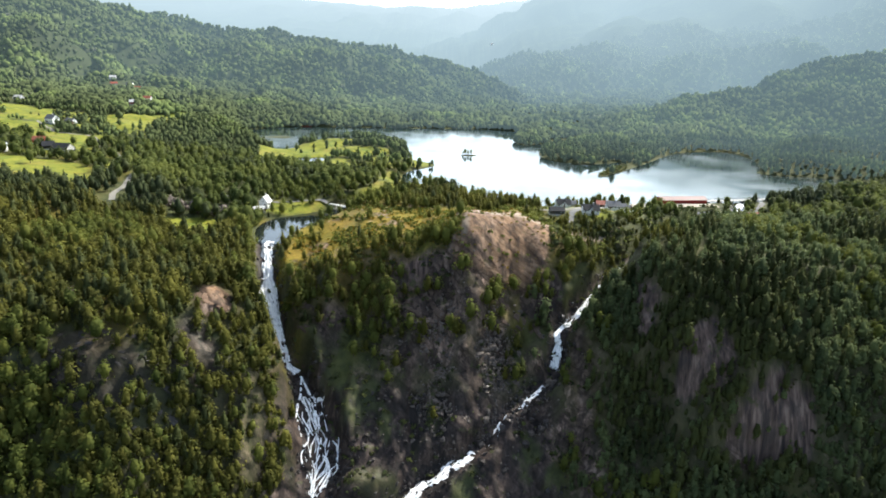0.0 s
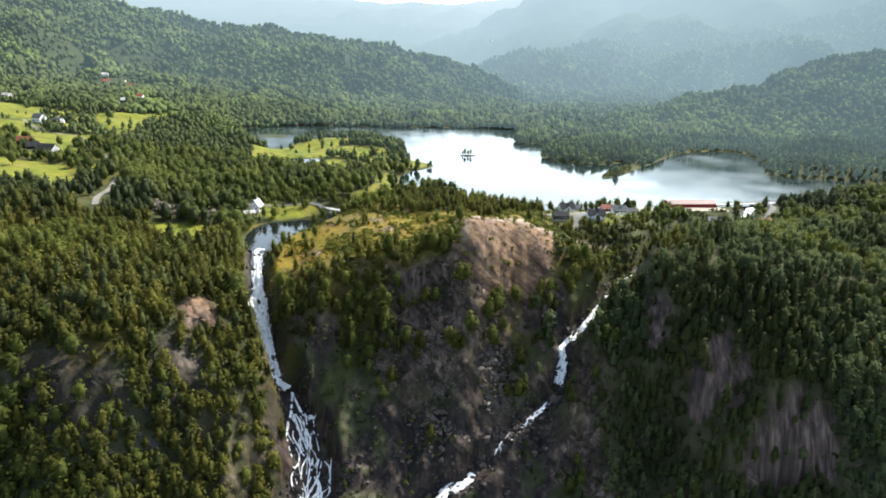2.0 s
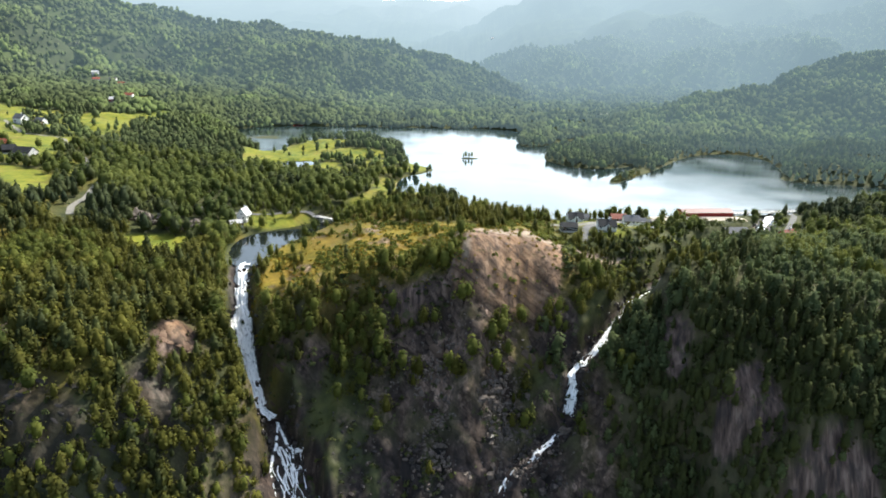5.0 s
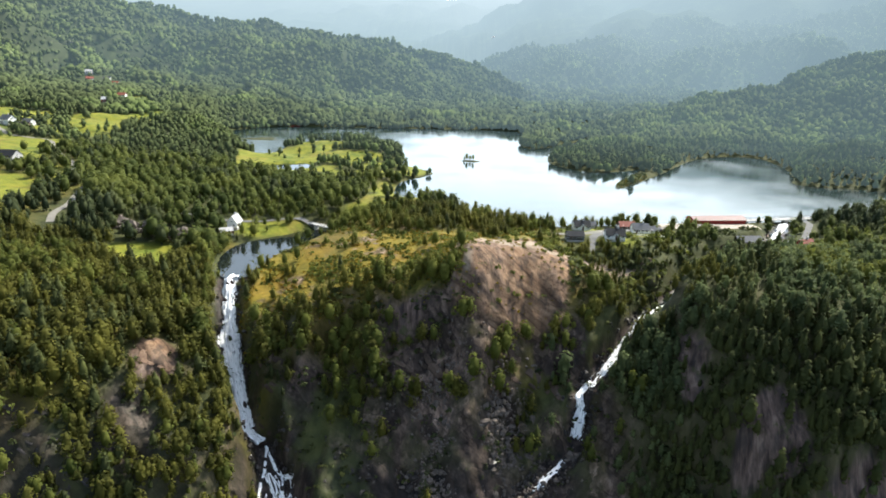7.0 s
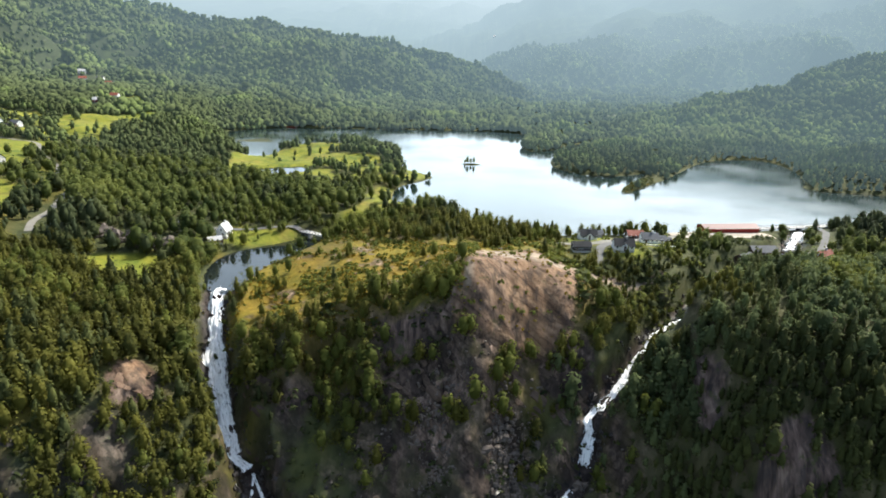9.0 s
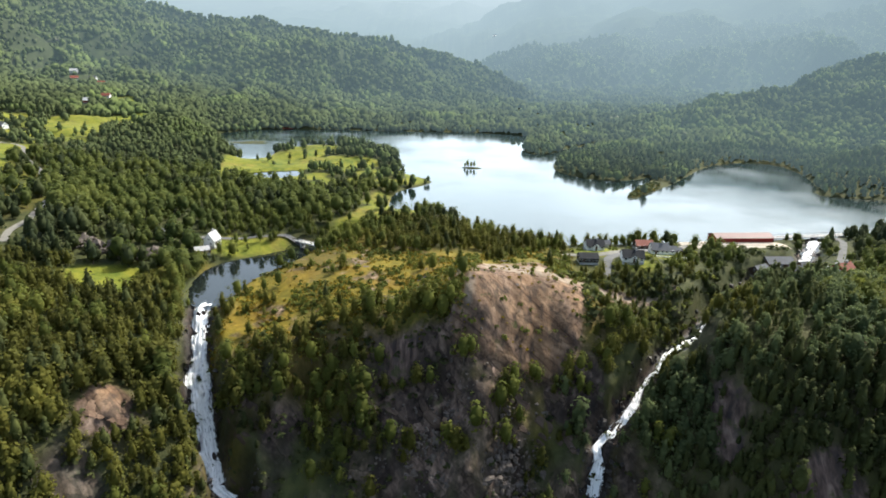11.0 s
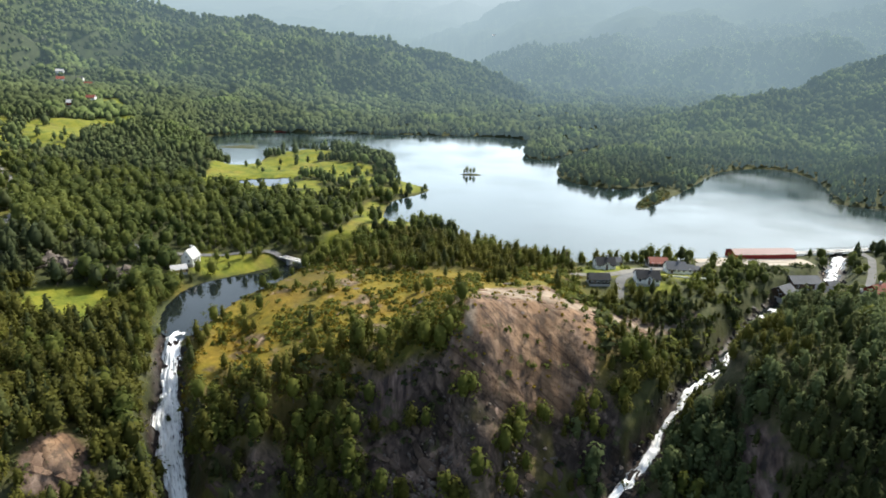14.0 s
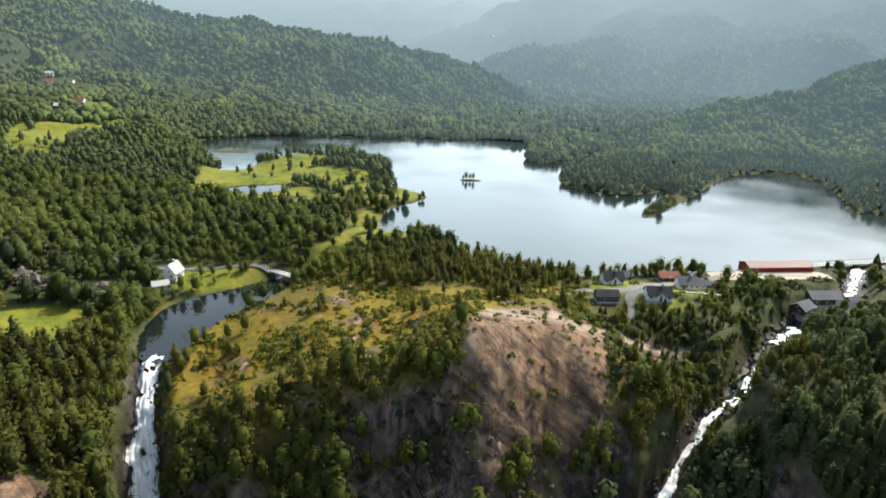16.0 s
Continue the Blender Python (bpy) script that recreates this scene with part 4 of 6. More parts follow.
ribbon("stream", [(*p[:3], 0.95 * p[3]) for p in STREAM_UP if 335 < p[1] < 365], -0.35, FOAM, "white rapids that run into a dark pool", "stream", 0.5, 15, 0.5, ragged=0.5, rapids=90, seed=5)
ribbon("stream", [(*p[:3], 0.75 * p[3]) for p in STREAM_UP if p[1] < 335], -0.35, FOAM, "broken white water between dark rocks", "stream", 0.5, 15, 0.5, ragged=0.7, rapids=90, seed=6)
ribbon("stream", [(*p[:3], 0.45 * p[3]) for p in STREAM_RIGHT[7:]], -0.75, POND, "dark water between the steps of the narrow fall", "stream", 0.6, 7, 0.2, seed=8)
for k, fall in enumerate(RIGHT_FALLS):
    ribbon("waterfall", [(*p[:3], 1.35 * p[3]) for p in fall], -0.1, FOAM, "narrow white waterfall that winds down a dark gully", "waterfall", 0.35, 21, 0.8, seed=4 + k, ragged=0.5, rapids=14 if k == 0 else 60)
ASPHALT = plain("asphalt", (0.10, 0.10, 0.098), (0.20, 0.195, 0.185), 2.0, 0.9)
GRAVEL = plain("gravel", (0.15, 0.14, 0.12), (0.26, 0.245, 0.215), 3.0, 0.9)


def road(name, line, mat, label):
    line = np.array(line, float)
    seg = np.r_[0, np.cumsum(np.linalg.norm(np.diff(line[:, :2], axis=0), axis=1))]
    s = np.linspace(0, seg[-1], int(seg[-1] / 2.0) + 2)
    p = np.stack([np.interp(s, seg, line[:, k]) for k in range(3)], -1)
    for _ in range(3):
        p[1:-1] = 0.25 * p[:-2] + 0.5 * p[1:-1] + 0.25 * p[2:]
    t = np.gradient(p[:, :2], axis=0)
    t /= np.linalg.norm(t, axis=1)[:, None]
    u = np.linspace(-0.5, 0.5, 5)
    px = p[:, :1] + t[:, 1:2] * u * p[:, 2:3]
    py = p[:, 1:2] - t[:, :1] * u * p[:, 2:3]
    z = height_at(px, py)
    z = np.maximum(z, z.mean(1, keepdims=True)) + 0.18
    i = np.arange(z.size).reshape(z.shape)
    q = np.stack([i[:-1, :-1], i[:-1, 1:], i[1:, 1:], i[1:, :-1]], -1).reshape(-1, 4)
    me = mesh_from(name, np.stack([px, py, z], -1).reshape(-1, 3), q, [mat], flat=False)
    return tagged(new(name, me), label, "road", kind="structure")


road("road", ROADS["hill"], GRAVEL, "pale gravel road that climbs through the forest")
road("road", ROADS["bridge"], ASPHALT, "narrow grey road that runs to the bridge")
road("road", ROADS["farm"], GRAVEL, "pale farm track across the hill meadow")
SAND = plain("sandy_gravel", (0.34, 0.29, 0.23), (0.50, 0.44, 0.36), 2.0, 0.95)
road("yard", [(128, 399, 12), (150, 401, 14), (170, 403, 13), (186, 405, 9)], SAND, "pale sandy yard in front of the red barn")
road("road", ROADS["village"], GRAVEL, "pale gravel lane between the lakeside houses")
road("yard", ROADS["court"], ASPHALT, "grey gravel yard between the houses")
road("road", ROADS["mill"], ASPHALT, "grey lane beside the rapids")


# ---- trees ----
rng = np.random.default_rng(7)


def ball(n_lat, n_lon):
    v = [(0, 0, -1)]
    for a in range(1, n_lat):
        for b in range(n_lon):
            th, ph = math.pi * a / n_lat, 2 * math.pi * (b + 0.5 * (a % 2)) / n_lon
            v.append((math.sin(th) * math.cos(ph), math.sin(th) * math.sin(ph), -math.cos(th)))
    v.append((0, 0, 1))
    f = [(0, 1 + (b + 1) % n_lon, 1 + b) for b in range(n_lon)]
    for a in range(n_lat - 2):
        o = 1 + a * n_lon
        for b in range(n_lon):
            c = (b + 1) % n_lon
            f += [(o + b, o + c, o + n_lon + c), (o + b, o + n_lon + c, o + n_lon + b)]
    o = 1 + (n_lat - 2) * n_lon
    f += [(o + b, o + (b + 1) % n_lon, len(v) - 1) for b in range(n_lon)]
    return np.array(v, float), np.array(f)


def unit(v):
    return v / np.maximum(np.linalg.norm(v, axis=1)[:, None], 1e-6)


def tufts(points, out, size, rng):
    """Small leaf clumps: bent diamonds of two triangles that lean outward, shaded by the crown's own roundness."""
    n = len(points)
    d = unit(out + (0, 0, 0.35) + rng.normal(0, 0.55, (n, 3)))
    a = unit(np.cross(d, rng.normal(0, 1, (n, 3))))
    b = np.cross(d, a)
    s = size * rng.uniform(0.6, 1.35, (n, 1))
    v = np.stack([points - a * s, points - b * s * 0.7 + d * s * 0.25, points + a * s, points + b * s * 0.7 + d * s * 0.25], 1).reshape(-1, 3)
    o = 4 * np.arange(n)[:, None]
    f = np.concatenate([o + (0, 1, 2), o + (0, 2, 3)], 0)
    return v, f, np.repeat(unit(0.65 * unit(out + (0, 0, 0.2)) + 0.5 * d), 4, 0)


def crown_conifer(rng, n, slim, size, full=0.75):
    """A crown 1 high, widest low down, in uneven whorls."""
    h = rng.beta(1.15, 1.35, n) * 0.9 + 0.08
    whorl = 0.80 + 0.28 * np.abs(np.sin(h * 17 + rng.uniform(0, 6)))
    r = slim * np.clip(h / (0.42 if full < 0.6 else 0.28), 0, 1) ** 0.55 * (1 - h) ** full * whorl * rng.uniform(0.55, 1.1, n)
    a = rng.uniform(0, 2 * math.pi, n)
    r *= 1 + 0.25 * np.sin(a * 2 + rng.uniform(0, 6)) + 0.15 * np.sin(a * 5 + h * 9)
    p = np.stack([r * np.cos(a), r * np.sin(a), h * 0.95], -1)
    return tufts(p, np.stack([np.cos(a), np.sin(a), 1.5 * h - 0.15], -1), size, rng)


def crown_broad(rng, n, wide, size):
    """An upright, lobed crown 1 high, widest below its middle."""
    h = rng.uniform(0.02, 1.0, n)
    a = rng.uniform(0, 2 * math.pi, n)
    q = rng.uniform(0, 6.28, 4)
    lobe = 1 + 0.22 * np.sin(3 * a + q[0] + 5 * h) + 0.18 * np.sin(2 * a + q[1] - 9 * h) + 0.14 * np.sin(11 * h + q[2])
    r = wide * np.sin(math.pi * np.clip(h, 0, 1) ** 0.8) ** 0.72 * lobe * rng.uniform(0.55, 1.06, n) ** 0.6
    lean = 0.05 * math.sin(q[3])
    p = np.stack([r * np.cos(a) + lean * h, r * np.sin(a), 0.10 + 0.90 * h], -1)
    return tufts(p, np.stack([np.cos(a), np.sin(a), 2.2 * h - 0.8], -1), size, rng)


def trunk(rng, top, r, limbs=3):
    """A tapered trunk with three limbs."""
    vs, fs = [], []

    def limb(a, b, r0, r1):
        a, b = np.array(a, float), np.array(b, float)
        d = (b - a) / np.linalg.norm(b - a)
        s = np.cross(d, (0.3, 0.9, 0.1))
        s /= np.linalg.norm(s)
        t = np.cross(d, s)
        o = sum(len(v) for v in vs)
        ring = [(math.cos(k * 2.094), math.sin(k * 2.094)) for k in range(3)]
        vs.append(np.array([a + r0 * (c * s + e * t) for c, e in ring] + [b + r1 * (c * s + e * t) for c, e in ring]))
        for k in range(3):
            m = (k + 1) % 3
            fs.extend([(o + k, o + m, o + 3 + m), (o + k, o + 3 + m, o + 3 + k)])
    bend = rng.uniform(-0.03, 0.03, 2)
    limb((0, 0, -0.05), (bend[0], bend[1], top * 0.5), r, r * 0.7)
    limb((bend[0], bend[1], top * 0.5), (0, 0, top), r * 0.7, r * 0.2)
    for k in range(limbs):
        a = rng.uniform(0, 6.28)
        z = top * rng.uniform(0.35, 0.7)
        limb((bend[0], bend[1], z), (0.16 * math.cos(a), 0.16 * math.sin(a), z + 0.16), r * 0.45, r * 0.12)
    v = np.concatenate(vs)
    return v, np.array(fs), unit(v * (1, 1, 0) + (0, 0, 1e-4))


def core(kind, slim, n):
    v, f = ball(4, 6) if n > 40 else ball(4, 5)
    nrm = unit(v * (1, 1, 0.8) + (0, 0, 0.15))
    slim = slim * (0.95 if n > 40 else 1.3)
    if kind == "cone":
        h = (v[:, 2] + 1) / 2
        v = np.stack([v[:, 0] * slim * 0.6 * (1.12 - h * 0.8), v[:, 1] * slim * 0.6 * (1.12 - h * 0.8), 0.12 + h * 0.74], -1)
    else:
        v = v * (slim * 0.58, slim * 0.58, 0.36) + (0, 0, 0.52)
    return v, f, nrm


def far_crown(rng, species):
    """A rounded, uneven crown for trees far off."""
    v, f = ball(4, 6)
    nrm = unit(v + (0, 0, 0.2))
    wide = {"broad": 0.50, "pine": 0.40, "spruce": 0.32}[species]
    h = (v[:, 2] + 1) / 2
    taper = {"broad": 1.0, "pine": 1.15 - 0.35 * h, "spruce": 1.25 - 0.9 * h}[species]
    r = (1 + 0.22 * rng.normal(0, 1, len(v)))[:, None]
    v = np.stack([v[:, 0] * wide * taper, v[:, 1] * wide * taper, v[:, 2] * 0.46], -1) * r + (0, 0, 0.48)
    return v, f, unit(nrm + rng.normal(0, 0.25, nrm.shape))


def tree_shape(rng, species, n):
    """Crown and trunk of a tree 1 high."""
    if n == 0:
        return far_crown(rng, species), (None, None, None)
    fine = 0.52 if n > 40 else 0.46
    if species == "broad":
        wide = rng.uniform(0.29, 0.40)
        parts = [crown_broad(rng, n, wide, fine / math.sqrt(n)), core("ball", wide, n)]
    elif species == "pine":
        slim = rng.uniform(0.33, 0.44)
        parts = [crown_conifer(rng, n, slim, fine / math.sqrt(n), 0.45), core("cone", slim, n)]
    else:
        slim = rng.uniform(0.26, 0.34)
        parts = [crown_conifer(rng, n, slim, 0.85 * fine / math.sqrt(n), 0.75), core("cone", slim, n)]
    o = len(parts[0][0])
    crown = tuple(np.concatenate(p) for p in ((parts[0][0], parts[1][0]), (parts[0][1], parts[1][1] + o), (parts[0][2], parts[1][2])))
    return crown, trunk(rng, 0.7, 0.022, 3 if n > 100 else 0)


def free_places(x0, x1, y0, y1, gap, rng):
    """Jittered places on a grid inside the valley's visible wedge."""
    xs, ys = np.meshgrid(np.arange(x0, x1, gap), np.arange(y0, y1, gap))
    x, y = (xs + rng.uniform(-0.48, 0.48, xs.shape) * gap).ravel(), (ys + rng.uniform(-0.48, 0.48, xs.shape) * gap).ravel()
    keep = np.abs(x) < 0.74 * (y + 15) + 25
    return x[keep], y[keep]


BUILT = [(95, 292, 4.5), (99, 299, 4), (-195, 345, 9), (-197, 358, 9), (-202, 374, 9), (-207, 390, 8), (128, 333, 5), (138, 342, 5), (150, 354, 5), (89, 349, 6), (69, 352, 6), (77, 371, 5), (106, 368, 5), (150, 400, 8), (165, 402, 8), (168, 372, 7), (69, 359, 9), (89, 358, 9), (77, 379, 9), (108, 375, 10), (105, 391, 9), (163, 410, 20), (145, 408, 10), (182, 412, 10), (160, 374, 10), (175, 384, 11), (190, 384, 8),
         (-115, 385, 8), (-116, 372, 8), (-113, 366, 6), (-46, 405, 6), (187, 357, 7), (171, 343, 7), (-367, 577, 10), (-345, 575, 10), (-288, 458, 15), (-317, 480, 9), (-322, 443, 9), (-450, 905, 14), (-448, 893, 14), (-432, 895, 12), (-362, 760, 10), (-465, 885, 12), (-440, 918, 9), (-428, 905, 9), (-361, 729, 12), (-495, 923, 9), (-472, 696, 9), (-165, 361, 6), (-155, 362, 6), (-145, 363, 6), (-135, 364, 6)]


VILLAGE = rounded([(62, 360), (64, 353), (76, 351), (98, 351), (112, 364), (122, 370), (118, 384), (100, 396), (64, 390)], 1)
MILL = rounded([(150, 372), (160, 365), (180, 364), (194, 374), (196, 396), (180, 398), (150, 394)], 1)


def growth(x, y):
    """How likely a tree stands at a place, from 0 to 1."""
    z, steep = height_at(x, y), np.zeros_like(x)
    zx = height_at(x + 2, y) - height_at(x - 2, y)
    zy = height_at(x, y + 2) - height_at(x, y - 2)
    steep = np.hypot(zx, zy) / 4
    rock, meadow, heath = covers(x, y, z, steep * 0.8)
    p = np.ones_like(x)
    p *= 1 - 0.90 * np.clip(rock * 1.1, 0, 1)
    p *= 1 - 0.97 * meadow
    front = 1 - smooth(330, 360, y)
    cliff = smooth(-66, -52, x) * (1 - smooth(66, 80, x)) * front
    p *= 1 - 0.75 * smooth(1.6, 3.0, steep) * front * (1 - 0.8 * smooth(66, 78, x))
    p *= 1 - 0.85 * smooth(1.0, 1.7, steep) * cliff * (1 - smooth(-30, -18, z) * (1 - smooth(-12, 2, x)))
    gorge = smooth(-66, -56, x) * (1 - smooth(44 + 0.6 * np.maximum(0, y - 215), 58 + 0.6 * np.maximum(0, y - 215), x)) * (1 - smooth(250, 268, y))
    p *= 1 - 0.94 * gorge
    p = np.minimum(p, 1 - 0.55 * smooth(0.3, 0.6, rubble(x, y)))
    p = np.maximum(p, 1.0 * wooded_brow(x, y))
    p = np.maximum(p, 0.22 * smooth(-50, -35, x) * (1 - smooth(40, 55, x)) * smooth(262, 266, y) * (1 - smooth(270, 274, y)))
    knoll = smooth(-92, -78, x) * (1 - smooth(52, 70, x)) * smooth(285, 298, y) * (1 - smooth(366, 384, y))
    p *= 1 - 0.94 * knoll * (1 - wooded_brow(x, y))
    p *= smooth(0.0, 0.8, area_distance(x, y, LAKE_AREA))
    p *= smooth(1.0, 3.0, area_distance(x, y, POND_AREA))
    p *= smooth(1.0, 3.0, area_distance(x, y, SIDE_POOL))
    for s in (STREAM_LEFT, STREAM_LOW, STREAM_UP, STREAM_RIGHT):
        d, hw = line_distance(x, y, s)
        p *= smooth(1.0, 2.6, d - hw[..., 1] * 0.5)
    for r in ROADS.values():
        d, w = line_distance(x, y, r)
        p *= smooth(0.5, 2.5, d - w[..., 0] * 0.5)
    p *= smooth(0, 3, area_distance(x, y, YARD))
    spit = np.exp(-((x - 150) / 22) ** 2 - ((y - 540 - 1.25 * (x - 150)) / 22) ** 2) * (1 - smooth(566, 580, y))
    p *= 1 - 0.96 * smooth(0.1, 0.3, spit)
    for bx, by, r in BUILT:
        p *= smooth(r * 0.75, r * 1.05, np.hypot(x - bx, y - by))
    d, hw = line_distance(x, y, STREAM_LEFT)
    bank = smooth(0.8, 1.8, d - hw[..., 1] * 0.65) * smooth(0.5, 1.5, area_distance(x, y, POND_AREA))
    p = np.maximum(p, 0.9 * bank * smooth(-120, -116, x) * (1 - smooth(-94, -90, x)) * smooth(282, 286, y) * (1 - smooth(352, 358, y)))
    p *= 1 - 0.97 * (1 - smooth(-1, 2, np.minimum(area_distance(x, y, VILLAGE), area_distance(x, y, MILL))))
    p = np.maximum(p, 0.8 * np.exp(-((x + 78 + 0.3 * (y - 240)) / 6) ** 2 - ((y - 242) / 20) ** 2))
    d, hw = line_distance(x, y, STREAM_UP)
    thicket = smooth(60, 66, x) * (1 - smooth(150, 160, x)) * smooth(334 - 0.3 * np.minimum(x - 60, 40), 338 - 0.3 * np.minimum(x - 60, 40), y) * (1 - smooth(346, 352, y)) * smooth(0.5, 2, d - hw[..., 1] * 0.6)
    p = np.maximum(p, 0.8 * thicket * smooth(5, 8, np.hypot(x - 112, (y - 352) * 1.5)))
    scree = np.exp(-((x - 10) / 26) ** 2 - ((y - 256) / 14) ** 2) + np.exp(-((x + 48) / 14) ** 2 - ((y - 250) / 24) ** 2)
    p *= 1 - 0.9 * smooth(0.3, 0.6, scree)
    return p


def merge(name, shapes, places, heights, mats, label, rng):
    """Many trees of a few shapes, scattered over places, in one mesh."""
    vs, fs, ms, ns, o = [], [], [], [], 0
    pick = rng.integers(0, len(shapes), len(places))
    for k, (crown, stem) in enumerate(shapes):
        sel = places[pick == k]
        if not len(sel):
            continue
        h = heights[pick == k]
        a = rng.uniform(0, 2 * math.pi, len(sel))
        wid = h * rng.uniform(0.82, 1.2, len(sel))
        ca, sa = np.cos(a)[:, None], np.sin(a)[:, None]
        for (v, f, nrm), mi in ((crown, 0), (stem, 1)):
            if v is None:
                continue
            w, t = np.empty((len(sel), len(v), 3), np.float32), np.empty((len(sel), len(v), 3), np.float32)
            for q, src in ((w, v), (t, nrm)):
                q[:, :, 0] = ca * src[None, :, 0] - sa * src[None, :, 1]
                q[:, :, 1] = sa * src[None, :, 0] + ca * src[None, :, 1]
                q[:, :, 2] = src[None, :, 2]
            w *= np.stack([wid, wid, h], -1)[:, None, :]
            w += sel[:, None, :]
            vs.append(w.reshape(-1, 3))
            ns.append(t.reshape(-1, 3))
            fs.append((f[None] + (o + len(v) * np.arange(len(sel)))[:, None, None]).reshape(-1, 3))
            ms.append(np.full(len(sel) * len(f), mi))
            o += len(v) * len(sel)
    me = mesh_from(name, np.concatenate(vs), np.concatenate(fs), mats, np.concatenate(ms), normals=np.concatenate(ns))
    return tagged(new(name, me), label, "forest", kind="stuff")


def sorts(x, y, rng):
    """The sort of each tree, and its share of the usual height, by place."""
    kind = fractal(x, y, 60, 3, 91) + rng.uniform(-0.65, 0.65, len(x)) - 0.12 * (1 - smooth(330, 350, y)) - 0.45 * smooth(60, 100, x) * (1 - smooth(330, 360, y)) + 0.40 * smooth(345, 370, y) * (1 - smooth(-20, 20, x)) + 0.35 * wooded_brow(x, y)
    size = rng.uniform(0.5, 1.25, len(x)) * (1 + 0.2 * fractal(x, y, 40, 2, 95))
    size *= 1 - 0.28 * smooth(42, 56, x) * (1 - smooth(124, 136, x)) * smooth(302, 318, y) * (1 - smooth(398, 402, y))
    size *= 1 - 0.4 * smooth(138, 150, x) * (1 - smooth(200, 210, x)) * smooth(325, 338, y) * (1 - smooth(398, 402, y))
    return np.where(kind > 0.25, 0, np.where(kind > -0.72, 1, 2)), size


SORTS = (("broad", BIRCH, "light green birch wood on the hillside"), ("pine", PINE, "olive green pine forest on the hillside"),
         ("spruce", SPRUCE, "dark green spruce forest on the hillside"))
CLEARING = (-112, 118, 284, 424)       # the knoll, the pond and the houses: trees that stand singly


def in_clearing(x, y):
    return (x > CLEARING[0]) & (x < CLEARING[1]) & (y > CLEARING[2]) & (y < CLEARING[3])


def forest(zone, x0, x1, y0, y1, gap, n, tall, rng, mats=None, slope=0.0):
    x, y = free_places(x0, x1, y0, y1, gap, rng)
    if slope:
        lean = np.hypot(height_at(x + 4, y) - height_at(x - 4, y), height_at(x, y + 4) - height_at(x, y - 4)) / 8
        x, y = x[lean > slope], y[lean > slope]
    keep = (rng.uniform(0, 1, len(x)) < growth(x, y)) & ~in_clearing(x, y)
    x, y = x[keep], y[keep]
    z = height_at(x, y) - 0.25
    sort, size = sorts(x, y, rng)
    for k, (species, leaf, words) in enumerate(SORTS):
        shapes = [tree_shape(rng, species, n) for _ in range(5)]
        if zone > 2:
            shapes = [(c, (None, None, None)) for c, _ in shapes]
        sel = sort == k
        if not sel.any():
            continue
        merge("forest", shapes, np.stack([x, y, z], -1)[sel], tall * size[sel] * (1.12 if k == 2 else 1), [mats[k] if mats else leaf, BARK], words, rng)


# lighter, bluer leaves: haze over the eastern slope put into the colour
HAZE_TINTED = leaf_material("haze_tinted_leaves", (0.052, 0.076, 0.034), (0.185, 0.215, 0.082), 0.5)
# FAR: woods whose distance haze is painted into the material
SLOPE, MIXED, FAR = (BIRCH, HAZE_TINTED, SPRUCE), (LIGHTWOOD, GREENWOOD, DEEPWOOD), (HAZE_PAINTED, HAZE_PAINTED, HAZE_PAINTED)
forest(1, -260, 48, 168, 345, 3.9, 72, 9.6, rng)
forest(1, -200, -56, 185, 300, 3.5, 56, 7.5, rng, None, 0.85)
forest(1, -180, -60, 185, 265, 2.6, 40, 6.0, rng, None, 1.4)
forest(1, 48, 260, 168, 345, 3.9, 64, 9.6, rng, SLOPE)
forest(1, 60, 200, 185, 300, 3.4, 52, 7.5, rng, SLOPE, 0.85)
forest(1, 60, 190, 188, 290, 2.4, 36, 6.0, rng, SLOPE, 1.5)
forest(2, -420, 420, 345, 520, 4.9, 34, 9.6, rng, MIXED)
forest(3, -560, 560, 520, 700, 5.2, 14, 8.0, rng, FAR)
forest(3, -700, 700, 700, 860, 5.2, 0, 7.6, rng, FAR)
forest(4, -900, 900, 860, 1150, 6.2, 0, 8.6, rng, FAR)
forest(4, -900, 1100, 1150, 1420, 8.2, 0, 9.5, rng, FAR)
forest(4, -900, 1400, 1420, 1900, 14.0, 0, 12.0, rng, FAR)


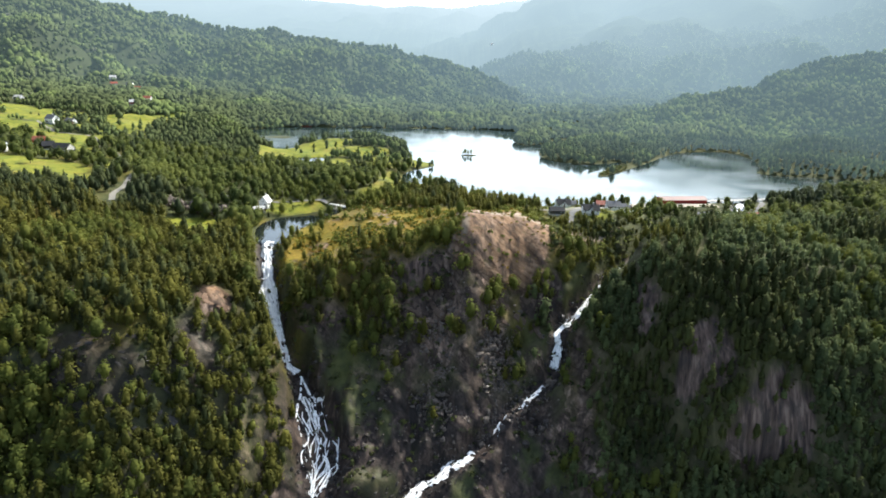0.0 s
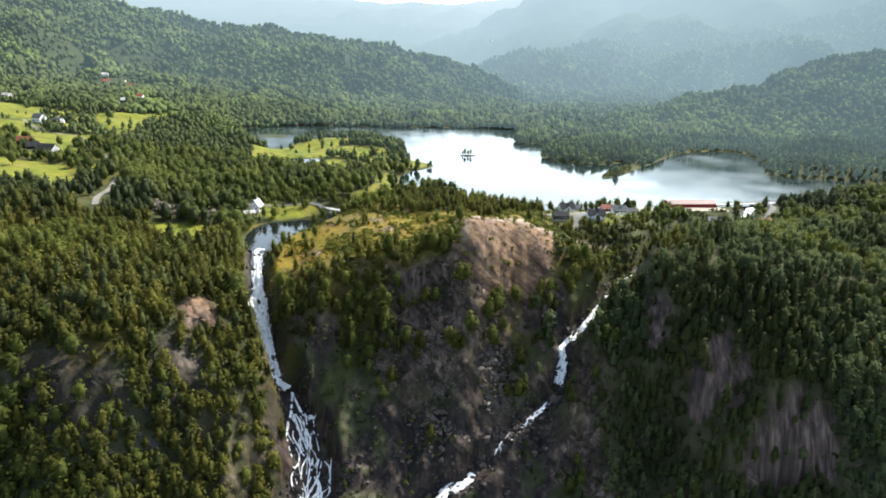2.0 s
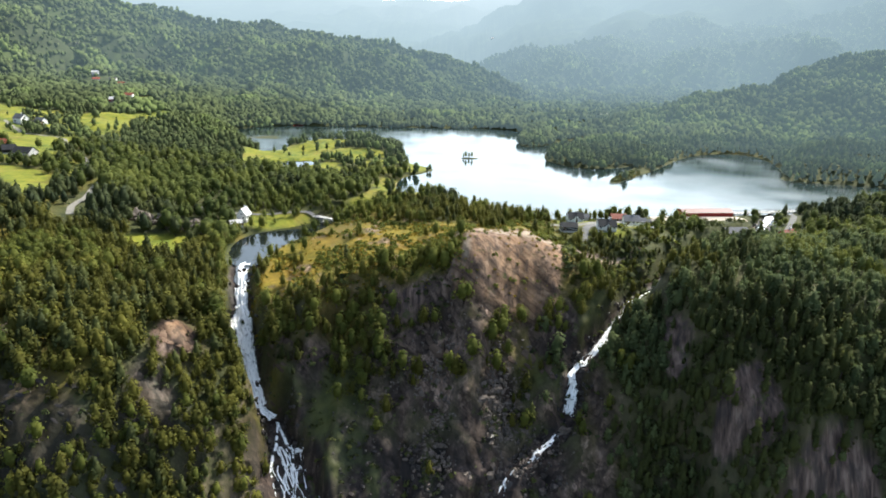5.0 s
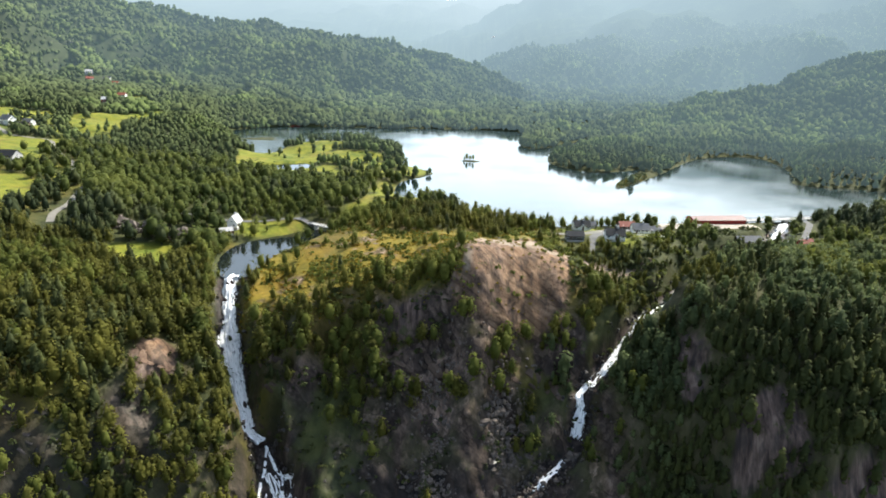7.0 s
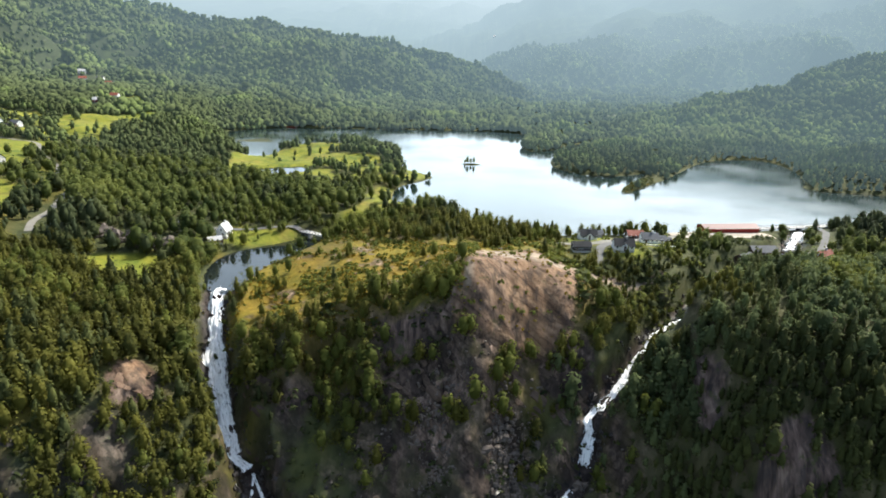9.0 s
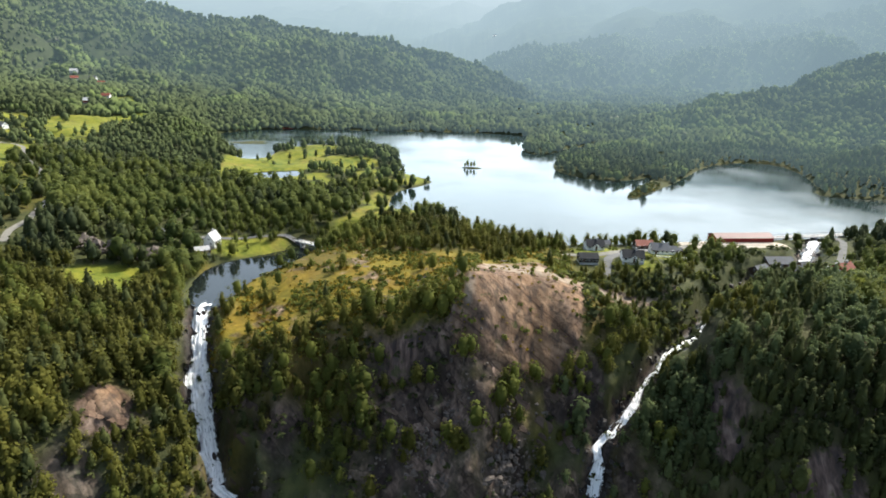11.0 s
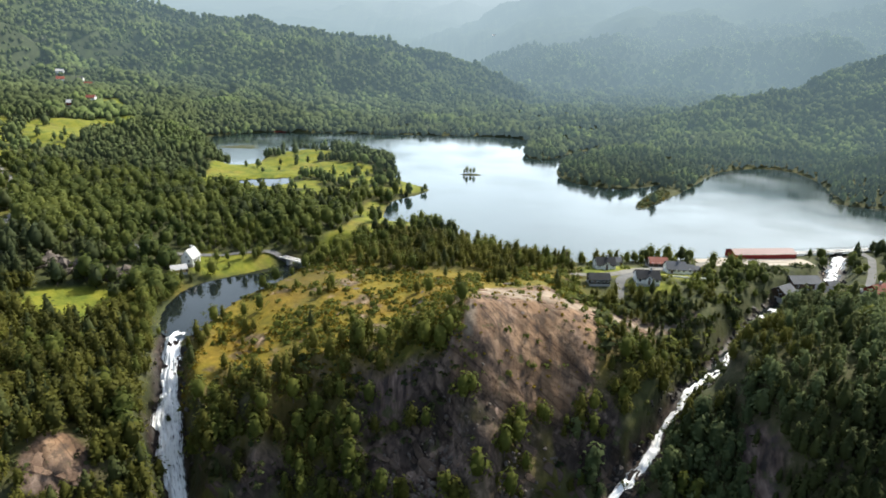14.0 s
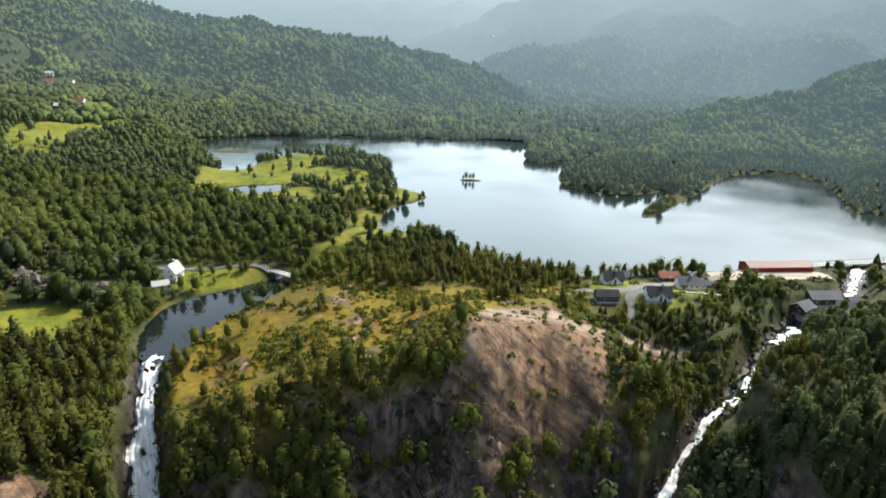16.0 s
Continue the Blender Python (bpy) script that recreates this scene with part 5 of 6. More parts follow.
# ---- single trees on the knoll, round the pond and by the houses ----
def single_trees(rng):
    x, y = free_places(CLEARING[0], CLEARING[1], CLEARING[2], CLEARING[3], 4.0, rng)
    keep = rng.uniform(0, 1, len(x)) < growth(x, y)
    x, y = x[keep], y[keep]
    sort, size = sorts(x, y, rng)
    order = np.argsort(y + rng.uniform(0, 60, len(x)))
    shapes = [[tree_shape(rng, species, 120) for _ in range(4)] for species, _, _ in SORTS]
    labels = ("light green birch with a rounded crown", "olive green pine with an uneven crown", "slender dark green spruce with a pointed top")
    first = {}
    for i in order[:280]:
        k, v = int(sort[i]), int(rng.integers(0, 4))
        h = 8.0 * size[i] * (1.12 if k == 2 else 1)
        m = pose(x[i], y[i], float(height_at(x[i], y[i])) - 0.2, 0, 0, rng.uniform(0, 360)) @ Matrix.Diagonal((h, h, h, 1))
        if (k, v) not in first:
            root = new("tree")
            tagged(root, labels[k], "tree", "trees on the knoll")
            crown, stem = shapes[k][v]
            for name, (vv, ff, nn), mat in (("crown", crown, SORTS[k][1]), ("trunk", stem, BARK)):
                new(name, mesh_from(name, vv, ff, [mat], normals=nn)).parent = root
            root.matrix_basis = m
            first[(k, v)] = root
        else:
            made = copy_thing(first[(k, v)], Matrix())
            made.matrix_basis = m
    rest = order[280:]
    for k, (species, leaf, words) in enumerate(SORTS):
        sel = rest[sort[rest] == k]
        if len(sel):
            pl = np.stack([x[sel], y[sel], height_at(x[sel], y[sel]) - 0.2], -1)
            merge("trees", shapes[k], pl, 8.0 * size[sel] * (1.12 if k == 2 else 1), [leaf, BARK], words, rng)


single_trees(rng)


def lone_trees(places, species, mat, label, group, rng):
    for x, y, h in places:
        root = tagged(new("tree"), label, "tree", group)
        crown, stem = tree_shape(rng, species, 110)
        for name, (vv, ff, nn), m in (("crown", crown, mat), ("trunk", stem, BARK)):
            new(name, mesh_from(name, vv, ff, [m], normals=nn)).parent = root
        root.matrix_basis = pose(x, y, float(height_at(x, y)) - 0.2, 0, 0, rng.uniform(0, 360)) @ Matrix.Diagonal((h, h, h, 1))


lone_trees([(20, 600, 6.5), (23, 601, 5.0), (25.5, 599.5, 6.0), (18, 600.5, 4.0)], "broad", BIRCH, "small green tree on the rocky islet", "trees on the islet", rng)
lone_trees([(-10, 452, 9), (-14, 446, 7), (52, 391, 9), (198, 416, 7.5), (130, 389, 9), (136, 384, 10), (142, 388, 8)], "broad", BIRCH, "light green birch on the lake shore", "trees on the shore", rng)
lone_trees([(60, 392, 10), (-112, 366.5, 7), (-108.5, 368, 6)], "spruce", SPRUCE, "dark spruce on the bank", "trees on the shore", rng)


# ---- shrubs, boulders and scree ----
def shrubs(x0, x1, y0, y1, gap, tall, mat, test, label, rng):
    x, y = free_places(x0, x1, y0, y1, gap, rng)
    keep = (rng.uniform(0, 1, len(x)) < test(x, y)) & (area_distance(x, y, LAKE_AREA) > 1) & (area_distance(x, y, POND_AREA) > 0.5)
    for bx, by, r in BUILT:
        keep &= np.hypot(x - bx, y - by) > r * 0.8
    for r in ROADS.values():
        d, w = line_distance(x, y, r)
        keep &= d > w[..., 0] * 0.5 + 0.5
    x, y = x[keep], y[keep]
    shapes = [(tufts(*bush_points(rng, 13), 0.33, rng), (None, None, None)) for _ in range(6)]
    merge("shrubs", shapes, np.stack([x, y, height_at(x, y) - 0.1], -1), tall * rng.uniform(0.5, 1.5, len(x)), [mat], label, rng)


def bush_points(rng, n):
    d = rng.normal(0, 1, (n, 3))
    d /= np.linalg.norm(d, axis=1)[:, None]
    d[:, 2] = np.abs(d[:, 2])
    return d * (0.6, 0.6, 0.5) * rng.uniform(0.7, 1.1, (n, 1)) + (0, 0, 0.15), d


def on_knoll(x, y):
    rock, meadow, heath = covers(x, y, 0, 0 * x)
    k = smooth(-92, -84, x) * (1 - smooth(56, 70, x)) * smooth(283, 292, y) * (1 - smooth(372, 388, y))
    return k * (1 - 0.85 * rock) * smooth(-0.7, 0.3, fractal(x, y, 11, 3, 71))


def on_cliffs(x, y):
    face = np.exp(-((x - 30) / 22) ** 2 - ((y - 296) / 14) ** 2) + np.exp(-((x + 14) / 8) ** 2 - ((y - 293) / 8) ** 2)
    return smooth(0.0, 0.7, fractal(x, y, 10, 3, 75)) * (1 - 0.95 * smooth(0.3, 0.6, face)) * 0.75


def in_gorge(x, y):
    p = smooth(0.0, 0.6, fractal(x, y, 9, 3, 81)) * 0.8
    for s in (STREAM_LOW, STREAM_RIGHT):
        d, hw = line_distance(x, y, s)
        p = p * smooth(1.0, 6.0, d - hw[..., 1] * 0.5)
    return p


def on_slopes(x, y):
    rock, meadow, heath = covers(x, y, 0, 0.4 + 0 * x)
    return (1 - 0.8 * rock) * smooth(-0.5, 0.5, fractal(x, y, 13, 3, 73)) * 0.8


shrubs(-95, 70, 283, 390, 1.9, 0.9, HEATHER, on_knoll, "low olive and rust-coloured heather on the knoll", rng)
shrubs(-95, 70, 283, 390, 2.7, 1.7, BIRCH, on_knoll, "young green birch scrub on the knoll", rng)
shrubs(-70, 75, 225, 300, 3.4, 1.9, SPRUCE, on_cliffs, "dark scrub on the ledges of the cliff", rng)
shrubs(-68, 66, 195, 262, 3.0, 1.5, GREENWOOD, in_gorge, "green scrub and ferns between the rocks of the gorge", rng)
shrubs(-200, 200, 185, 300, 3.2, 1.8, GREENWOOD, on_slopes, "green birch scrub on the steep slopes", rng)


def on_spit(x, y):
    d = area_distance(x, y, LAKE_AREA)
    spit = np.exp(-((x - 148) / 20) ** 2 - ((y - 535) / 30) ** 2) + 0.38 * np.exp(-((x - 290) / 50) ** 2 - ((y - 690) / 30) ** 2)
    return smooth(0.2, 0.5, spit) * (1 - smooth(8, 16, d))


def by_houses(x, y):
    rock = covers(x, y, 0, 0 * x)[0]
    return (1 - 0.9 * rock) * 0.9 * smooth(-0.4, 0.2, fractal(x, y, 12, 3, 83)) * (0.3 + 0.7 * (1 - smooth(348, 354, y)))


shrubs(46, 130, 308, 392, 2.8, 2.6, BIRCH, by_houses, "green bushes below and between the lakeside houses", rng)
shrubs(46, 130, 306, 345, 3.4, 3.2, GREENWOOD, by_houses, "dark green thicket on the slope below the houses", rng)
def by_mill(x, y):
    return 0.6 * smooth(-0.3, 0.3, fractal(x, y, 10, 3, 85)) * smooth(4, 6, line_distance(x, y, STREAM_UP)[0])


shrubs(124, 196, 364, 396, 2.8, 2.6, GREENWOOD, by_mill, "green bushes round the sawmill", rng)
shrubs(120, 340, 510, 730, 4.2, 1.3, HEATHER, on_spit, "rust-coloured marsh scrub on the lake shore", rng)
shrubs(120, 240, 500, 600, 3.0, 2.2, GREENWOOD, on_spit, "dark green bushes on the low spit", rng)


def boulders(name, places, sizes, mat, label, rng):
    vs, fs, o = [], [], 0
    base, f = ball(3, 5)
    for p, s in zip(places, sizes):
        v = base * rng.uniform(0.6, 1.1, 3) * s * (1 + 0.22 * rng.normal(0, 1, (len(base), 1)))
        a = rng.uniform(0, 6.28)
        v = np.stack([v[:, 0] * math.cos(a) - v[:, 1] * math.sin(a), v[:, 0] * math.sin(a) + v[:, 1] * math.cos(a), v[:, 2]], -1)
        vs.append(v + p)
        fs.append(f + o)
        o += len(v)
    return tagged(new(name, mesh_from(name, np.concatenate(vs), np.concatenate(fs), [mat])), label, "boulders", kind="stuff")


x, y = rng.normal(14, 17, 2200), rng.normal(258, 10, 2200)
boulders("boulders", np.stack([x, y, height_at(x, y)], -1), rng.lognormal(-0.55, 0.45, 2200), STONE, "grey scree boulders below the cliff", rng)


def beside(stream, n, reach, inside, rng):
    line = np.array(stream, float)
    k = rng.integers(0, len(line) - 1, n)
    t = rng.uniform(0, 1, (n, 1))
    p = line[k] + t * (line[k + 1] - line[k])
    d = (line[k + 1] - line[k])[:, :2]
    d /= np.linalg.norm(d, axis=1)[:, None]
    off = np.where(rng.uniform(0, 1, n) < 0.5, -1, 1) * (p[:, 3] * inside + np.abs(rng.normal(0, 1, n)) * reach)
    x, y = p[:, 0] + d[:, 1] * off, p[:, 1] - d[:, 0] * off
    return np.stack([x, y, height_at(x, y) + 0.1], -1)


for stream, n, reach, inside in ((STREAM_LEFT, 70, 1.2, 0.55), (STREAM_LOW, 520, 3.5, 0.30), (STREAM_UP, 260, 1.6, 0.45), (STREAM_RIGHT, 380, 2.2, 0.62)):
    boulders("boulders", beside(stream, n, reach, inside, rng), rng.lognormal(-0.55, 0.45, n), WET_STONE, "dark wet boulders in the falling stream", rng)


# ---- crags: tilted slabs that stand out of the cliffs ----
def crags(n, places, long, mat, label, rng):
    """Blocky slabs on the rock face, drawn out along the dip of the strata."""
    base, f = ball(4, 8)
    base = np.sign(base) * np.abs(base) ** 0.45
    x, y = places(n)
    z = height_at(x, y)
    gx_, gy_ = (height_at(x + 1.5, y) - height_at(x - 1.5, y)) / 3, (height_at(x, y + 1.5) - height_at(x, y - 1.5)) / 3
    vs, fs, o = [], [], 0
    for k in range(n):
        nrm = np.array([-gx_[k], -gy_[k], 1.0])
        nrm /= np.linalg.norm(nrm)
        a = np.array([0.72, 0.15, -0.68]) + rng.normal(0, 0.16, 3)
        a -= nrm * (a @ nrm)
        a /= np.linalg.norm(a)
        b = np.cross(nrm, a)
        s = rng.lognormal(0, 0.4)
        size = np.array([long * s, long * s * rng.uniform(0.3, 0.6), long * s * rng.uniform(0.07, 0.14)])
        v = base * size * (1 + 0.10 * rng.normal(0, 1, (len(base), 1)))
        v[:, 2] += 0.25 * size[2] * np.sin(v[:, 0] / size[0] * 3 + rng.uniform(0, 6))
        w = v[:, :1] * a + v[:, 1:2] * b + v[:, 2:] * nrm + np.array([x[k], y[k], z[k]]) - nrm * size[2] * rng.uniform(0.1, 0.6)
        vs.append(w)
        fs.append(f + o)
        o += len(w)
    return tagged(new("crags", mesh_from("crags", np.concatenate(vs), np.concatenate(fs), [mat])), label, "rock", kind="stuff")


def about(cx, cy, rx, ry):
    return lambda n: (cx + rng.uniform(-1, 1, n) * rx, cy + rng.uniform(-1, 1, n) * ry)


crags(14, about(36, 319, 22, 4), 2.2, CRAG, "pale weathered rock slabs on top of the knoll", rng)
crags(60, about(8, 278, 50, 7), 2.0, DARK_CRAG, "dark jointed rock on the cliff below the knoll", rng)
crags(9, about(12, 272.5, 11, 1.2), 2.2, CRAG, "pale broken ledge across the dark cliff", rng)
crags(30, about(66, 284, 10, 12), 2.0, DARK_CRAG, "dark jointed rock beside the narrow fall", rng)
crags(26, about(-66, 278, 8, 12), 2.0, DARK_CRAG, "black wet rock beside the tall waterfall", rng)
crags(5, about(-104, 251, 5, 3), 2.2, CRAG, "bare brown rock dome among the pines", rng)
crags(70, about(-134, 211, 30, 13), 1.6, WET_STONE, "dark broken rock on the lower wooded slope", rng)
crags(22, about(-20, 330, 55, 28), 1.5, GREY_CRAG, "low grey rock outcrops in the heather", rng)
x, y = rng.uniform(-168, -128, 130), rng.uniform(357, 365, 130)
boulders("boulders", np.stack([x, y, height_at(x, y) + rng.uniform(-0.2, 2.2, 130)], -1), rng.lognormal(0.45, 0.3, 130), STONE, "dark rock cutting behind the small green field", rng)
lone_trees([(-104, 388, 7), (-100, 391, 5), (-93, 393, 8), (-88, 394, 6), (-97, 384, 4), (-86, 398, 7)], "broad", LIGHTWOOD, "light green birch on the meadow beside the pond", "trees by the pond", rng)
lone_trees([(-95, 508, 6), (-112, 520, 5), (-70, 512, 8), (-62, 522, 9), (-140, 512, 7), (-152, 522, 8), (-88, 566, 6), (-128, 604, 6), (-108, 612, 7)], "broad", GREENWOOD, "green birch in the lakeside meadow", "trees in the lakeside meadow", rng)
lone_trees([(-113, 346, 8), (-112.5, 340, 9), (-111, 335, 7), (-110, 330, 9), (-108, 325, 8), (-105, 315, 9), (-102.5, 305, 9), (-99.5, 295, 8)], "broad", BIRCH, "light green birch on the bank above the fall", "trees on the river bank", rng)
lone_trees([(-114, 337, 9), (-106.5, 320, 9), (-104, 310, 8), (-101, 300, 9), (-98, 290, 8), (-95, 284, 7)], "pine", PINE, "olive green pine on the bank above the fall", "trees on the river bank", rng)
crags(16, about(74, 324, 18, 4), 2.0, CRAG, "bare weathered ledges beside the knoll", rng)
x, y = rng.uniform(-42, 60, 420), rng.uniform(206, 258, 420)
boulders("boulders", np.stack([x, y, height_at(x, y)], -1), rng.lognormal(-0.45, 0.5, 420), WET_STONE, "dark boulders on the floor of the gorge", rng)



# ---- buildings ----
def part(name, bm, mat, parent, label=""):
    me = bpy.data.meshes.new(name)
    bmesh.ops.recalc_face_normals(bm, faces=bm.faces[:])
    bm.to_mesh(me)
    bm.free()
    me.materials.append(mat)
    ob = new(name, me)
    ob.parent = parent
    if label:
        ob["label"] = label
    return ob


def box(bm, x0, x1, y0, y1, z0, z1):
    v = [bm.verts.new((x, y, z)) for z in (z0, z1) for x, y in ((x0, y0), (x1, y0), (x1, y1), (x0, y1))]
    for f in ((3, 2, 1, 0), (4, 5, 6, 7), (0, 1, 5, 4), (1, 2, 6, 5), (2, 3, 7, 6), (3, 0, 4, 7)):
        bm.faces.new([v[i] for i in f])
    return v


def prism(bm, profile, y0, y1):
    """A profile in x and z, drawn out along y."""
    a = [bm.verts.new((x, y0, z)) for x, z in profile]
    b = [bm.verts.new((x, y1, z)) for x, z in profile]
    n = len(profile)
    bm.faces.new(a[::-1])
    bm.faces.new(b)
    for k in range(n):
        bm.faces.new((a[k], a[(k + 1) % n], b[(k + 1) % n], b[k]))


WHITE_WALL = plain("white_boards", (0.78, 0.77, 0.74), (0.87, 0.86, 0.84), 1.6, 0.6, 0.3, 0.02, stretch=(8, 8, 0.4))
BLACK_WALL = plain("black_boards", (0.010, 0.010, 0.011), (0.026, 0.025, 0.025), 1.6, 0.6, 0.3, 0.02, stretch=(8, 8, 0.4))
RED_WALL = plain("red_boards", (0.17, 0.018, 0.014), (0.27, 0.035, 0.025), 1.6, 0.7, 0.3, 0.02, stretch=(8, 8, 0.4))
BROWN_WALL = plain("brown_boards", (0.06, 0.04, 0.028), (0.14, 0.095, 0.065), 1.6, 0.8, 0.3, 0.02, stretch=(8, 8, 0.4))
YELLOW_WALL = plain("yellow_boards", (0.42, 0.30, 0.12), (0.55, 0.42, 0.2), 1.6, 0.7, 0.3, 0.02, stretch=(8, 8, 0.4))
GREY_WALL = plain("grey_boards", (0.36, 0.35, 0.36), (0.52, 0.51, 0.51), 1.6, 0.7, 0.3, 0.02, stretch=(8, 8, 0.4))
DARK_ROOF = plain("dark_roof_tiles", (0.014, 0.015, 0.017), (0.040, 0.041, 0.045), 2.2, 0.85, 0.5, 0.04, stretch=(1, 5, 1))
GREY_ROOF = plain("grey_roof_sheet", (0.075, 0.078, 0.086), (0.15, 0.153, 0.163), 1.4, 0.8, 0.3, 0.03, stretch=(1, 5, 1))
RED_ROOF = plain("red_roof_tiles", (0.17, 0.05, 0.035), (0.28, 0.10, 0.07), 2.2, 0.7, 0.5, 0.04, stretch=(1, 5, 1))
PALE_ROOF = plain("pale_metal_roof", (0.38, 0.37, 0.36), (0.52, 0.51, 0.50), 0.8, 0.45, 0.2, 0.02, 0.0, (1, 6, 1))
BARN_ROOF = plain("faded_red_roof", (0.20, 0.115, 0.105), (0.31, 0.21, 0.195), 0.8, 0.6, 0.2, 0.02, 0.0, (1, 6, 1))
RUST_ROOF = plain("rusty_roof", (0.22, 0.09, 0.045), (0.40, 0.20, 0.11), 1.4, 0.8, 0.3, 0.03)
CONCRETE = plain("concrete", (0.36, 0.35, 0.33), (0.52, 0.51, 0.49), 1.2, 0.85, 0.3, 0.03)
TRIM = plain("white_trim", (0.70, 0.70, 0.68), (0.8, 0.8, 0.79), 3.0, 0.5, 0.1, 0.01)
GLASS, gn, gl, gb = material("window_glass")
gb.inputs["Base Color"].default_value = (0.02, 0.025, 0.03, 1)
gb.inputs["Roughness"].default_value = 0.05


def window(parent, x, y, z, w, h, side):
    """A framed pane on a wall that faces side: -1 towards -y, 1 towards +y, 2 towards +x, -2 towards -x."""
    bm = bmesh.new()
    t = 0.09
    for a0, a1, b0, b1 in ((-w / 2, w / 2, 0, t), (-w / 2, w / 2, h - t, h), (-w / 2, -w / 2 + t, t, h - t), (w / 2 - t, w / 2, t, h - t), (-t / 2, t / 2, t, h - t)):
        box(bm, a0, a1, -0.06, 0.05, b0, b1)
    turn = {-1: 0, 1: 180, 2: 90, -2: -90}[side]
    fr = part("window", bm, TRIM, parent)
    fr.matrix_basis = pose(x, y, z, 0, 0, turn)
    bm = bmesh.new()
    box(bm, -w / 2 + t, w / 2 - t, -0.02, 0.02, t, h - t)
    part("pane", bm, GLASS, fr)
    return fr


def house(x, y, turn, length, width, eaves, rise, wall, roof, label, windows=4, chimney=True, gable=0.0, base=0.5, category="house", name="house", doors=True, sink=0.0):
    """A gabled house: its ridge runs along its own x; gable: width of a cross gable on the side towards -y."""
    c, s = math.cos(radians(turn)), math.sin(radians(turn))
    hx, hy = length / 2, width / 2
    spots = [(x + c * a - s * b, y + s * a + c * b) for a in (-hx, 0, hx) for b in (-hy, hy)]
    zs = height_at(np.array([p[0] for p in spots]), np.array([p[1] for p in spots]))
    z = float(min(0.6 * zs.max() + 0.4 * zs.min(), zs.min() + 2.0)) + 0.15 - sink
    root = tagged(new(name), label, category)
    root.matrix_basis = pose(x, y, z, 0, 0, turn)
    bm = bmesh.new()
    box(bm, -hx - 0.03, hx + 0.03, -hy - 0.03, hy + 0.03, float(zs.min()) - z - 0.6, base)
    part("foundation", bm, CONCRETE, root, "grey concrete foundation")
    bm = bmesh.new()
    prism(bm, [(-hy, base), (hy, base), (hy, eaves), (0, eaves + rise), (-hy, eaves)], -hx, hx)
    bmesh.ops.rotate(bm, verts=bm.verts[:], cent=(0, 0, 0), matrix=Matrix.Rotation(radians(90), 3, "Z"))
    if gable:
        g = gable / 2
        prism(bm, [(-g, base), (g, base), (g, eaves + 0.3), (0, eaves + 0.3 + g * 0.85), (-g, eaves + 0.3)], -hy - 0.9, 0.0)
    part("wall", bm, wall, root)
    bm = bmesh.new()
    o, t = 0.45, 0.18
    dz = o * rise / hy
    top = eaves + rise + 0.02
    prof = [(-hy - o, eaves - dz), (0, top), (hy + o, eaves - dz), (hy + o, eaves - dz + t), (0, top + t * 1.25), (-hy - o, eaves - dz + t)]
    prism(bm, prof, -hx - 0.35, hx + 0.35)
    bmesh.ops.rotate(bm, verts=bm.verts[:], cent=(0, 0, 0), matrix=Matrix.Rotation(radians(90), 3, "Z"))
    if gable:
        g = gable / 2
        zt = eaves + 0.32 + g * 0.85
        ze = eaves + 0.3 - 0.3
        prism(bm, [(-g - 0.35, ze), (0, zt), (g + 0.35, ze), (g + 0.35, ze + 0.16), (0, zt + 0.2), (-g - 0.35, ze + 0.16)], -hy - 1.25, -0.02)
    part("roof", bm, roof, root)
    if chimney:
        bm = bmesh.new()
        box(bm, hx * 0.3 - 0.4, hx * 0.3 + 0.4, -0.35, 0.35, eaves + rise - 0.5, eaves + rise + 1.1)
        box(bm, hx * 0.3 - 0.5, hx * 0.3 + 0.5, -0.45, 0.45, eaves + rise + 1.1, eaves + rise + 1.25)
        part("chimney", bm, CONCRETE, root, "square masonry chimney")
    for k in range(windows):
        wx = -hx + (k + 0.5) * length / windows
        if gable and abs(wx) < gable / 2 + 0.6:
            continue
        window(root, wx, -hy, base + 0.75, 1.15, 1.25, -1)
        window(root, wx, hy, base + 0.75, 1.15, 1.25, 1)
    if windows:
        for sgn, side in ((1, 2), (-1, -2)):
            window(root, sgn * hx, -hy * 0.35, base + 0.75, 1.1, 1.25, side)
            window(root, sgn * hx, 0, eaves + 0.15, 0.95, 1.0, side)
    if gable:
        window(root, 0, -hy - 0.9, eaves - 0.2, 1.0, 1.0, -1)
    if doors:
        bm = bmesh.new()
        dy = -hy - 0.9 if gable else -hy
        dx = 0 if gable else length * 0.5 / max(windows, 1) - hx + length / max(windows, 1) * 0.5
        box(bm, dx - 0.5, dx + 0.5, dy - 0.06, dy + 0.04, base, base + 2.05)
        part("door", bm, BROWN_WALL, root, "brown wooden door")
    return root


# houses by the lake
house(69.5, 360, 3, 8.6, 6.0, 2.6, 1.7, BLACK_WALL, DARK_ROOF, "black wooden house with a dark tiled roof", 5, False)
house(90, 360, -2, 9.6, 7.0, 2.7, 2.6, WHITE_WALL, DARK_ROOF, "white wooden house with a dark roof and front gable", 4, True, 2.8)
house(77, 381, 4, 8.6, 6.6, 2.5, 2.5, WHITE_WALL, DARK_ROOF, "white house with a dark roof and small front gable", 4, True, 3.0)
house(108, 377, -4, 8.4, 6.8, 2.5, 2.5, WHITE_WALL, GREY_ROOF, "white house with a grey roof above the garden wall", 4, True, 0.0)
house(114.6, 378, -4, 4.2, 5.0, 2.2, 1.6, WHITE_WALL, GREY_ROOF, "small white garage with a grey roof", 1, False, 0.0, category="garage", name="garage")
house(105, 392, 2, 8.6, 6.0, 2.3, 1.9, BROWN_WALL, RED_ROOF, "low brown house with a red tiled roof by the lake", 3, False)
